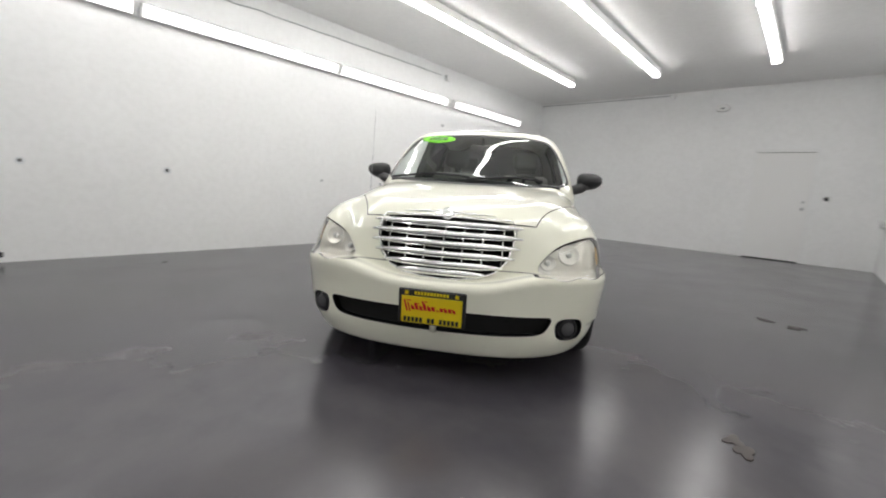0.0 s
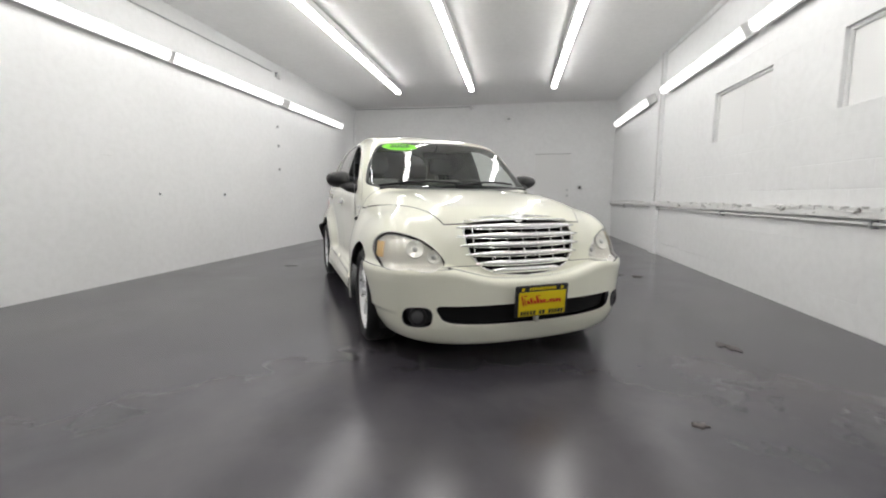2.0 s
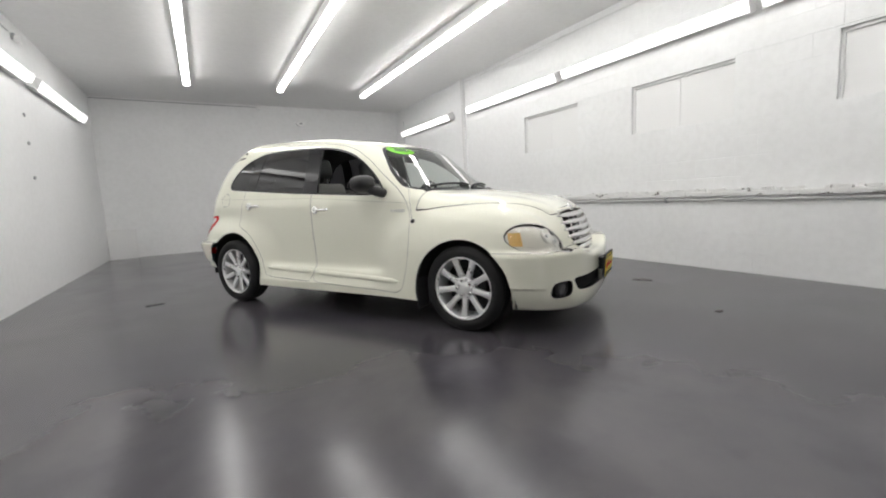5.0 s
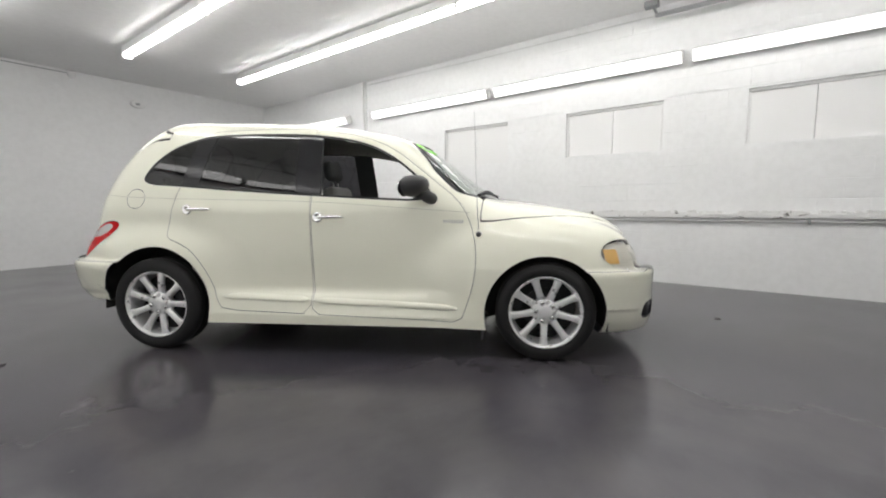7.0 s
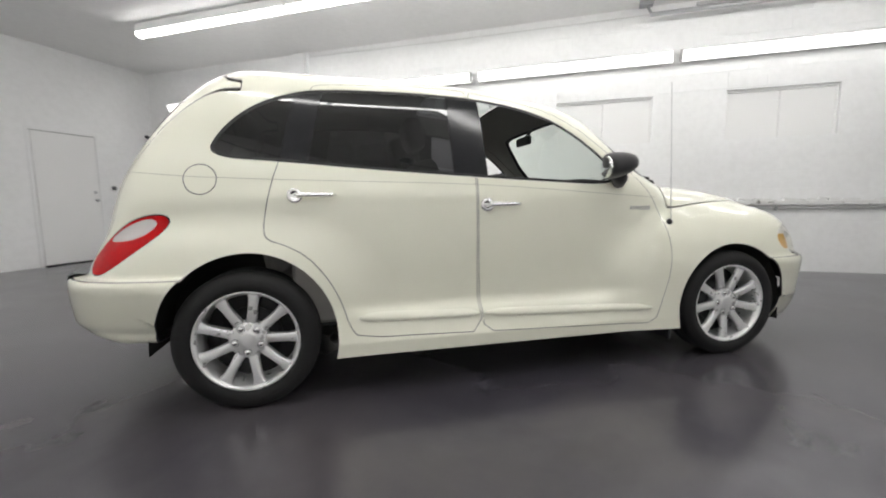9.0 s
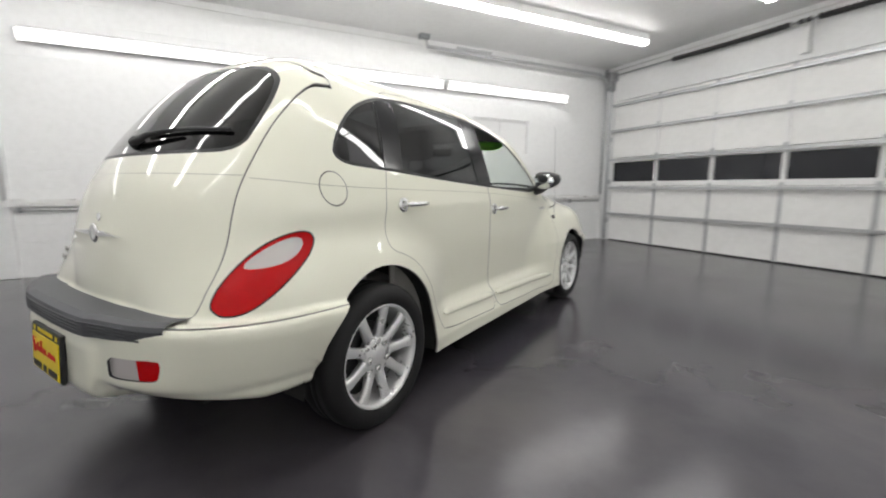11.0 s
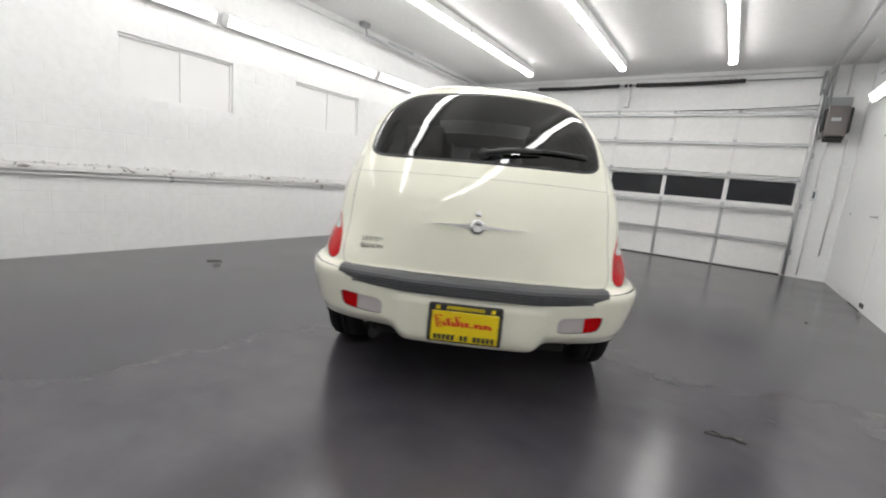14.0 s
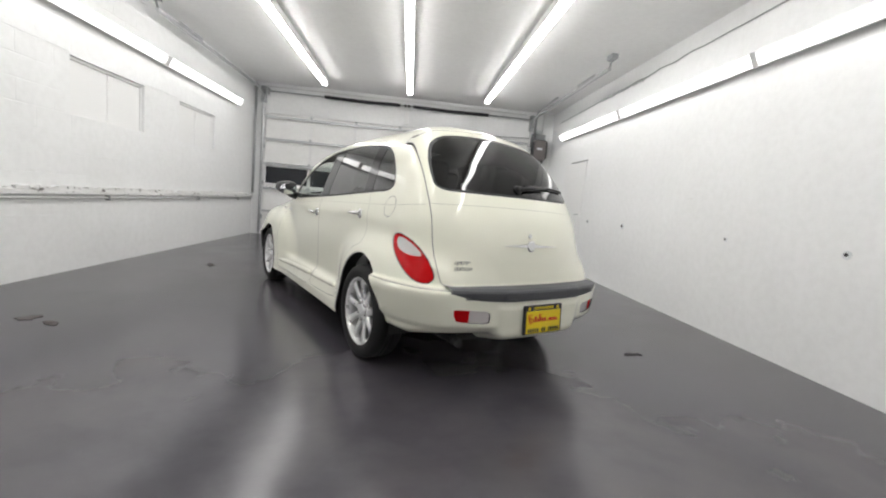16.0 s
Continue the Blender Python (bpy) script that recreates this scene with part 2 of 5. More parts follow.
CL = 2.345
proto = light_fitting(CL, "long lit white tube light fitting on the ceiling", M_TUBE)
first = True
for x in (-1.645, 0.035, 1.61):
    for k in range(4):
        m = pose(x, 4.445 - CL / 2 - k * (CL + 0.006), 3.225)
        if first:
            proto.matrix_basis, first = m, False
        else:
            copy_thing(proto, m)
wproto = light_fitting(2.44, "long lit white tube light fitting on the wall", M_WALLTUBE, 0.12)
wproto.name = "wall_light"
first = True
for x, tilt, runs in ((XL, 90, ((-6.42, -3.78), (-3.25, -0.72), (-0.70, 1.84), (1.86, 4.34))), (XR, -90, ((-5.72, -3.22), (-3.04, -0.56), (-0.54, 1.92), (1.94, 4.46)))):
    for a, b in runs:
        m = pose(x + (0.085 if tilt > 0 else -0.085), (a + b) / 2, 2.645, 0, -tilt * 0.72, 0)
        if first:
            wproto.matrix_basis, first = m, False
        else:
            copy_thing(wproto, m)

# ---- overhead sectional door ----
od = thing("overhead_door", "white steel sectional overhead door with a row of dark panes", "garage door", at=pose(0, YG, 0))
NS, NCOL = 5, 6
SH, CW = DZ / NS, (DX1 - DX0) / NCOL
for s in range(NS):
    z0, z1 = s * SH, (s + 1) * SH
    if s != 2:
        sec = part("panel", box(DX0 + 0.004, DX1 - 0.004, 0.03, 0.08, z0 + 0.006, z1 - 0.002, 0.004), M_DOORPANEL, od)
    else:
        bmf = bmesh.new()
        add_box(bmf, DX0 + 0.004, DX1 - 0.004, 0.03, 0.08, z0 + 0.004, z0 + 0.085)
        add_box(bmf, DX0 + 0.004, DX1 - 0.004, 0.03, 0.08, z1 - 0.085, z1 - 0.002)
        for c in range(NCOL + 1):
            xc = DX0 + c * CW
            add_box(bmf, max(DX0 + 0.004, xc - 0.035), min(DX1 - 0.004, xc + 0.035), 0.031, 0.079, z0 + 0.085, z1 - 0.085)
        sec = part("window_frame", bmf, M_WHITE, od)
        for c in range(NCOL):
            part("pane", box(DX0 + c * CW + 0.035, DX0 + (c + 1) * CW - 0.035, 0.05, 0.058, z0 + 0.085, z1 - 0.085), M_NIGHT, sec, "dark glass pane")
    for c in range(1, NCOL):
        xc = DX0 + c * CW
        part("stile", box(xc - 0.025, xc + 0.025, 0.018, 0.03, z0 + 0.01, z1 - 0.006, 0.003), M_GALV if s < 2 else M_WHITE, od)
        part("hinge", box(xc - 0.03, xc + 0.03, 0.006, 0.018, z1 - 0.05, z1 + 0.045 if s < 4 else z1, 0.003), M_GALV, od)
for z in (0.515, 1.015, 1.545, 2.09, 2.565):
    bmf = bmesh.new()
    add_box(bmf, DX0 + 0.01, DX1 - 0.005, -0.05, 0.016, z - 0.006, z - 0.001)
    add_box(bmf, DX0 + 0.01, DX1 - 0.005, -0.05, -0.045, z - 0.001, z + 0.035)
    part("strut", bmf, M_GALV, od, "galvanised stiffening strut")
part("bottom_seal", box(DX0 + 0.004, DX1 - 0.004, 0.025, 0.085, 0.0, 0.02, 0.004), M_BLACK, od)

# door hardware: tracks, spring shaft, opener
for sx, x, y1 in ((-1, DX0 - 0.035, 1.50), (1, DX1 + 0.035, 1.60)):
    tr = thing("door_track", "galvanised overhead door track with a bent corner", "door track", "overhead door tracks")
    pts = [(x, YG - 0.055, 0.02), (x, YG - 0.055, 1.2), (x, YG - 0.055, 2.62)]
    for k in range(1, 9):
        a = math.pi / 2 * k / 8
        pts.append((x, YG - 0.055 - 0.38 * (1 - math.cos(a)), 2.74 + 0.38 * math.sin(a)))
    pts += [(x, 3.6, 3.125), (x, y1, 3.13)]
    part("rail", tube(pts, 0.026, 6), M_GALV, tr)
    part("hanger", tube([(x, y1 + 0.02, 3.13), (x + 0.0, y1 - 0.06, ZC)], 0.014, 4), M_GREYSTEEL, tr)
    part("hanger_plate", box(x - 0.05, x + 0.05, y1 - 0.12, y1 + 0.03, ZC - 0.07, ZC - 0.002, 0.006), M_GREYSTEEL, tr)
    part("angle", box(x - 0.012, x + 0.012, y1 + 0.5, y1 + 1.15, 3.16, 3.20, 0.004), M_GALV, tr)
    part("flag_bracket", box(x - 0.045, x + 0.045, YG - 0.12, YG - 0.004, 2.86, 3.2, 0.006), M_GREYSTEEL, tr)
    for z in (0.35, 1.1, 1.9):
        part("jamb_bracket", box(x - 0.03, x + 0.05, YG - 0.05, YG - 0.004, z, z + 0.09, 0.004), M_GALV, tr)
sp = thing("spring_shaft", "oily dark torsion springs on a steel shaft above the door", "door spring")
part("shaft", tube([(DX0 + 0.05, YG - 0.13, 3.10), (DX1 + 0.05, YG - 0.13, 3.10)], 0.0125, 10), M_GREYSTEEL, sp)
for xa, xb in ((-1.80, -0.18), (0.12, 1.80)):
    coil = []
    n = 260
    for i in range(n + 1):
        a = i * 2 * math.pi * 0.27
        coil.append((xa + (xb - xa) * i / n, YG - 0.13 + 0.034 * math.cos(a), 3.10 + 0.034 * math.sin(a) - 0.012 * math.sin(math.pi * i / n)))
    part("spring", tube(coil, 0.009, 5), M_DARKSTEEL, sp, "coiled dark torsion spring")
    part("spring_core", tube([(xa, YG - 0.13, 3.098), ((xa + xb) / 2, YG - 0.13, 3.088), (xb, YG - 0.13, 3.098)], 0.03, 10), M_DARKSTEEL, sp)
for x in (-0.06, 0.02):
    part("collar", tube([(x - 0.02, YG - 0.13, 3.10), (x + 0.02, YG - 0.13, 3.10)], 0.03, 12), M_DARKSTEEL, sp)
part("centre_bearing_plate", box(-0.06, 0.02, YG - 0.09, YG - 0.003, 2.72, 3.15, 0.004), M_WHITE, sp)
for x in (DX0 + 0.06, DX1 + 0.03):
    part("cable_drum", tube([(x - 0.04, YG - 0.13, 3.10), (x + 0.04, YG - 0.13, 3.10)], 0.062, 16), M_GREYSTEEL, sp)
    part("bearing_plate", box(x - 0.005, x + 0.005, YG - 0.2, YG - 0.003, 3.02, 3.18, 0.002), M_GALV, sp)
part("top_cable", tube([(0.9, YG - 0.06, 2.64), (1.8, YG - 0.06, 2.655), (DX1 + 0.02, YG - 0.08, 2.70)], 0.007, 6), M_DARKSTEEL, sp)
op = thing("door_opener", "grey-brown wall mounted door opener with a pale label", "door opener", at=pose(3.03, YG - 0.03, 2.42))
part("housing", box(-0.13, 0.13, -0.22, -0.02, -0.20, 0.24, 0.02, 2), M_BOX, op)
part("side_cover", box(-0.16, -0.125, -0.20, -0.03, -0.12, 0.20, 0.012), M_BLACK, op)
part("side_cover", box(0.125, 0.165, -0.20, -0.03, -0.15, 0.22, 0.012), M_BLACK, op)
part("motor", tube([(-0.11, -0.12, -0.23), (0.11, -0.12, -0.23)], 0.05, 14), M_BLACK, op)
part("label", box(-0.07, 0.04, -0.224, -0.2195, 0.02, 0.07, 0.001), M_STICK, op, "pale label")
part("mount", box(-0.15, 0.15, -0.02, 0.026, -0.22, 0.40, 0.004), M_GREYSTEEL, op)
part("coupling", tube([(-0.16, -0.12, 0.10), (-0.28, -0.12, 0.10)], 0.018, 8), M_GALV, op)
for nm, pts, rr in (("conduit", [(3.0, YG - 0.012, 0.05), (3.0, YG - 0.012, 1.24)], 0.011), ("conduit", [(2.99, YG - 0.012, 1.44), (2.98, YG - 0.012, 1.85), (3.02, YG - 0.012, 2.18)], 0.009), ("conduit", [(3.22, YG - 0.012, 0.40), (3.22, YG - 0.012, 2.20)], 0.012),
                    ("conduit", [(2.88, 3.9, ZC - 0.02), (2.90, YG - 0.25, ZC - 0.03), (2.90, YG - 0.16, ZC - 0.1), (2.90, YG - 0.15, 2.7)], 0.02), ("conduit", [(3.1, 4.2, ZC - 0.015), (3.1, YG - 0.05, ZC - 0.02), (3.1, YG - 0.03, 2.85)], 0.012),
                    ("conduit", [(XL + 0.03, YG - 0.03, 0.9), (XL + 0.03, YG - 0.03, ZC - 0.02)], 0.022), ("conduit", [(DX0, YG - 0.02, 3.22), (0.0, YG - 0.02, 3.225), (2.7, YG - 0.02, 3.22)], 0.010)):
    tagged(mesh_ob(nm, tube(pts, rr, 8), M_CONDUIT if rr < 0.02 else M_GALV), "thin painted electrical conduit on the wall", "conduit", "conduits")
sb = thing("switch_box", "small grey door switch box on the wall", "switch", at=pose(2.985, YG, 1.34))
part("box", box(-0.035, 0.035, -0.045, -0.002, -0.09, 0.09, 0.006), M_STICK, sb)
part("buttons", box(-0.012, 0.012, -0.05, -0.045, -0.05, 0.05, 0.002), M_BLACK, sb)
tagged(mesh_ob("cable_channel", box(XR - 0.022, XR - 0.002, YG - 0.12, YG - 0.08, 1.22, 1.95, 0.003), M_WHITE), "white plastic cable channel on the wall", "cable channel")

# west wall: ledge with flaking paint, pipe, pilaster, cables
lg = thing("wall_ledge", "narrow painted ledge with flaking paint and grime along the wall", "ledge", kind="structure")
part("ledge", box(XL, XL + 0.055, YB + 0.01, YG - 0.06, 0.805, 0.86, 0.006), M_LEDGE, lg)
rnd = random.Random(11)
bm = bmesh.new()
for i in range(420):
    y = rnd.uniform(YB + 0.1, YG - 0.1)
    if math.sin(y * 2.1) + 0.6 * math.sin(y * 5.3 + 1) < -0.5 and rnd.random() < 0.75:
        continue
    add_box(bm, XL + 0.004, XL + rnd.uniform(0.03, 0.058), y - rnd.uniform(0.01, 0.06), y + rnd.uniform(0.01, 0.06), 0.856, 0.864 + rnd.uniform(0.0, 0.028), 0, 1, None)
for v in bm.verts:
    v.co += Vector((0, rnd.uniform(-0.012, 0.012), rnd.uniform(-0.004, 0.006)))
tagged(mesh_ob("paint_flakes", bm, M_LEDGE), "loose paint flakes and grime on the ledge", "debris", kind="stuff")
pp = thing("wall_pipe", "white painted pipe under the ledge on small clips", "pipe")
part("pipe", tube([(XL + 0.03, YB + 0.02, 0.775), (XL + 0.03, YG - 0.1, 0.775)], 0.013, 10), M_CONDUIT, pp)
for y in (-5.6, -3.4, -1.2, 0.9, 3.0, 4.6):
    part("clip", box(XL + 0.002, XL + 0.05, y - 0.012, y + 0.012, 0.745, 0.80, 0.003), M_GREYSTEEL, pp)
tagged(mesh_ob("pilaster", box(XL - 0.01, XL + 0.05, -3.74, -3.47, 0.0, ZC, 0.006), M_WALL), "white painted pilaster strip on the block wall", "pilaster", kind="structure")
for pts, rr in (([(XL + 0.065, -3.50, 0.88), (XL + 0.065, -3.50, ZC - 0.02)], 0.012), ([(XL + 0.01, -3.45, 3.235), (XL + 0.012, -1.0, 3.205), (XL + 0.01, 1.6, 3.20)], 0.006)):
    tagged(mesh_ob("conduit", tube(pts, rr, 8), M_CONDUIT), "thin painted electrical conduit on the wall", "conduit", "conduits")

# east wall: dark cable, small boxes, anchors, flush door, floor vent
cable = [(XR - 0.02, 4.9 - 0.16 * i, 3.02 + 0.10 * min(1, i / 45) + 0.012 * math.sin(i * 1.7) * (1 if 12 < i < 28 else 0.2)) for i in range(50)]
tagged(mesh_ob("cable", tube(cable, 0.007, 6), M_GREYSTEEL), "dark sagging cable fixed high on the wall", "cable")
bm = bmesh.new()
for i in range(16):
    y = 2.9 - 0.085 * i
    add_tube(bm, [(XR - 0.03, y, 3.06), (XR - 0.05, y - 0.05, 3.03 - 0.03 * rnd.random()), (XR - 0.03, y - 0.13, 3.06)], 0.006, 5)
bmesh.ops.recalc_face_normals(bm, faces=bm.faces[:])
tagged(mesh_ob("cable_loops", bm, M_GREYSTEEL), "bundle of loose cable loops tied to the wall cable", "cable", kind="stuff")
cb = thing("wall_sensor", "small white sensor on a wall bracket", "sensor", at=pose(XR, -3.08, 3.08))
part("body", box(-0.10, -0.03, -0.04, 0.04, -0.05, 0.03, 0.012, 2), M_WHITE, cb)
part("bracket", box(-0.04, -0.002, -0.012, 0.012, -0.01, 0.07, 0.003), M_GREYSTEEL, cb)
for z in (2.20, 1.86, 1.44):
    tagged(mesh_ob("wall_anchor", box(XR - 0.014, XR - 0.002, -3.10, -3.05, z - 0.02, z + 0.02, 0.003), M_GREYSTEEL), "small grey metal anchor on the white wall", "wall anchor", "wall anchors")
for y, z, rr in ((2.90, 0.975, 0.022), (1.68, 0.97, 0.026), (-0.38, 0.97, 0.014), (-1.55, 0.97, 0.02), (4.75, 1.1, 0.015)):
    a = thing("wall_anchor", "dark round bolt hole in the white wall", "wall anchor", "wall anchors", at=pose(XR, y, z))
    part("plate", tube([(-0.006, 0, 0), (-0.001, 0, 0)], rr * 1.7, 9), M_STICK, a)
    part("bolt", tube([(-0.011, 0.002, 0.002), (-0.004, 0.002, 0.002)], rr * 0.75, 8), M_DARKSTEEL, a)
d2 = thing("door_2", "flush white painted side door", "door", kind="structure", at=pose(XR, 3.75, 0))
part("slab", box(-0.012, -0.002, -0.50, 0.50, 0.012, 2.055, 0.003), M_WHITE, d2)
part("head_trim", box(-0.022, -0.003, -0.53, 0.20, 2.062, 2.082, 0.003), M_GREYSTEEL, d2)
part("door_handle", tube([(-0.012, -0.40, 1.08), (-0.055, -0.40, 1.08), (-0.06, -0.34, 1.08)], 0.011, 8), M_GALV, d2)
part("sill", box(-0.012, -0.002, -0.55, 0.0, 0.0, 0.009, 0.001), M_BLACK, d2)
tagged(mesh_ob("floor_vent", box(XR - 0.008, XR - 0.002, 3.06, 3.22, 0.05, 0.10, 0.002), M_BLACK), "small dark slot at the foot of the wall", "vent")

# south wall: door, switch, vent, cable, white board
d1 = thing("door_1", "flush white painted steel door, closed", "door", kind="structure", at=pose(-1.835, YB, 0))
part("slab", box(-0.435, 0.435, 0.002, 0.022, 0.02, 2.03, 0.003), M_WHITE, d1)
part("frame_head", box(-0.49, 0.49, 0.002, 0.014, 2.04, 2.09, 0.003), M_WALL, d1)
part("head_gap", box(-0.435, 0.435, 0.001, 0.010, 2.031, 2.039), M_DARKSTEEL, d1)
for x in (-0.468, 0.468):
    part("frame_jamb", box(x - 0.022, x + 0.022, 0.002, 0.014, 0.0, 2.038, 0.003), M_WALL, d1)
part("sweep", box(-0.43, 0.43, 0.003, 0.028, 0.0, 0.018, 0.002), M_BLACK, d1)
k = part("knob", tube([(-0.37, 0.022, 1.0), (-0.37, 0.06, 1.0), (-0.37, 0.085, 1.0)], [0.014, 0.026, 0.02], 12), M_GALV, d1)
part("deadbolt", tube([(-0.37, 0.022, 1.13), (-0.37, 0.04, 1.13)], 0.022, 12), M_GALV, d1)
sw_ = thing("light_switch", "black switch on a white wall plate", "switch", at=pose(-2.515, YB, 1.205))
part("plate", box(-0.07, 0.045, 0.002, 0.01, -0.05, 0.05, 0.004), M_WHITE, sw_)
part("rocker", box(-0.03, 0.03, 0.010, 0.035, -0.032, 0.032, 0.006), M_BLACK, sw_)
vn = thing("wall_vent", "round white wall vent with a grey centre", "vent", at=pose(-0.72, YB, 2.92))
bm = tube([(0, 0.002, 0), (0, 0.03, 0)], [0.125, 0.10], 28)
bmesh.ops.scale(bm, vec=(1, 1, 0.62), verts=bm.verts[:])
part("cover", bm, M_WHITE, vn)
bm = tube([(0, 0.03, -0.01), (0, 0.045, -0.01)], [0.04, 0.03], 16)
bmesh.ops.scale(bm, vec=(1, 1, 0.5), verts=bm.verts[:])
part("centre", bm, M_GREYSTEEL, vn)
tagged(mesh_ob("cable", tube([(XR - 0.02, YB + 0.012, 3.265), (1.6, YB + 0.012, 3.25), (0.28, YB + 0.012, 3.25)], 0.007, 6), M_GREYSTEEL), "thin grey cable along the ceiling edge", "cable")
jb = thing("wall_sensor", "small white sensor under the ceiling", "sensor", at=pose(0.22, YB, 3.235))
part("body", tube([(0, 0.002, 0), (0, 0.04, 0), (0, 0.07, -0.01)], [0.06, 0.055, 0.03], 16), M_WHITE, jb)
tagged(mesh_ob("white_board", box(2.86, XR - 0.012, -6.86, -6.80, 0.0, 0.61, 0.006), M_WHITE), "white panel standing on the floor in the corner", "panel")

# floor: small dark stains and a crack line, thin sheets lying on the concrete
M_STAIN = mat("oily_stain", (0.022, 0.019, 0.018), 0.5)
M_BROWN = mat("brown_stain", (0.06, 0.047, 0.043), 0.35)
for x, y, sx, sy, mm in ((-2.39, -1.19, 0.05, 0.04, M_BROWN), (-2.28, 1.28, 0.045, 0.06, M_BROWN), (2.11, -1.145, 0.05, 0.022, M_STAIN), (-1.72, 2.33, 0.03, 0.02, M_BROWN), (2.75, 1.9, 0.012, 0.012, M_STAIN), (-2.2, -1.28, 0.05, 0.03, M_BROWN)):
    for k in range(3):
        bm = bmesh.new()
        vs = []
        cx, cy = x + rnd.uniform(-1, 1) * sx, y + rnd.uniform(-1, 1) * sy
        for i in range(18):
            a = 2 * math.pi * i / 18
            rr = 0.72 + 0.28 * math.sin(3 * a + 2 * k + x) + rnd.uniform(-0.06, 0.06)
            vs.append((cx + sx * rr * math.cos(a), cy + sy * rr * math.sin(a)))
        lo_ = [bm.verts.new((a, b, 0.0005)) for a, b in vs]
        hi_ = [bm.verts.new((a, b, 0.004 + 0.0005 * k)) for a, b in vs]
        bm.faces.new(hi_)
        for i in range(18):
            bm.faces.new((lo_[i], lo_[(i + 1) % 18], hi_[(i + 1) % 18], hi_[i]))
        part("stain", bm, mm, bpy.data.objects["floor"], "dark dried stain on the floor")

# ---- the car: paint, glass and trim materials ----
M_PAINT = mat("cream_car_paint", (0.865, 0.865, 0.725), 0.38, 0.0, Coat_Weight=1.0, Coat_Roughness=0.025, Coat_IOR=1.5)
_nt, _b = nodes_of(M_PAINT)
_v = coords(_nt)
_nt.links.new(ramp(_nt, noise_tex(_nt, _v, 1.6, 5, 0.6), [(0.3, (0.875, 0.872, 0.735)), (0.7, (0.895, 0.892, 0.755))]), _b.inputs["Base Color"])
_nt.links.new(ramp(_nt, noise_tex(_nt, _v, 5, 4, 0.6), [(0.35, (0.015,) * 3), (0.7, (0.05,) * 3)]), _b.inputs["Coat Roughness"])
M_TRIMIN = mat("grey_cabin_trim", (0.33, 0.32, 0.30), 0.8)
M_GAP = mat("dark_panel_gap", (0.02, 0.02, 0.019), 0.9)
# greyed cream: the shade along a body crease, put into the colour
M_CREASESHADE = mat("crease_shade_line", (0.50, 0.49, 0.41), 0.3)
M_GAPB = mat("matt_black_mesh", (0.006, 0.006, 0.006), 0.9)
M_RUBBER = mat("black_rubber", (0.015, 0.015, 0.016), 0.5)
M_PILLAR = mat("black_gloss_pillar", (0.012, 0.012, 0.015), 0.12)
M_TYRE = mat("tyre_rubber", (0.009, 0.009, 0.0095), 0.7)
_nt, _b = nodes_of(M_TYRE)
bump(_nt, _b, noise_tex(_nt, coords(_nt), 60, 4, 0.6), 0.3, 0.004)
M_CHROME = mat("chrome", (0.90, 0.90, 0.89), 0.12, 1.0)
M_ALLOY = mat("silver_alloy", (0.88, 0.88, 0.88), 0.25, 0.55)
_nt, _b = nodes_of(M_ALLOY)
_nt.links.new(ramp(_nt, noise_tex(_nt, coords(_nt), 18, 4, 0.6), [(0.3, (0.24,) * 3), (0.7, (0.38,) * 3)]), _b.inputs["Roughness"])
M_MIRROR = mat("mirror_glass", (0.8, 0.82, 0.84), 0.02, 1.0)
M_GREYPL = mat("dark_grey_textured_plastic", (0.035, 0.035, 0.037), 0.42)
M_PAD = mat("grey_step_pad", (0.075, 0.078, 0.085), 0.55)
M_SEAT = mat("grey_seat_leather", (0.26, 0.25, 0.24), 0.55)
M_SEATB = mat("dark_seat_cloth", (0.06, 0.06, 0.062), 0.8)
M_DASH = mat("dark_dash_plastic", (0.03, 0.03, 0.032), 0.6)
M_AMBER = mat("amber_reflector", (0.86, 0.55, 0.20), 0.25)
M_RED = mat("red_lamp_lens", (0.55, 0.002, 0.004), 0.15, Specular_IOR_Level=0.25, Coat_Weight=0.0)
M_CLEARLENS = mat("pale_lamp_lens", (0.60, 0.56, 0.55), 0.1, Coat_Weight=1.0, Coat_Roughness=0.02)
M_YELLOW = mat("yellow_plate", (0.85, 0.66, 0.01), 0.35)
M_REDINK = mat("red_ink", (0.62, 0.008, 0.012), 0.5)
M_GREEN = mat("green_sticker", (0.22, 0.78, 0.03), 0.5)
M_FOGLENS = mat("dark_fog_lens", (0.10, 0.10, 0.105), 0.12, 0.3)
M_BADGE = mat("dull_silver_badge", (0.55, 0.55, 0.52), 0.3, 0.7)
M_GREYINK = mat("grey_badge", (0.30, 0.30, 0.28), 0.35, 0.5)


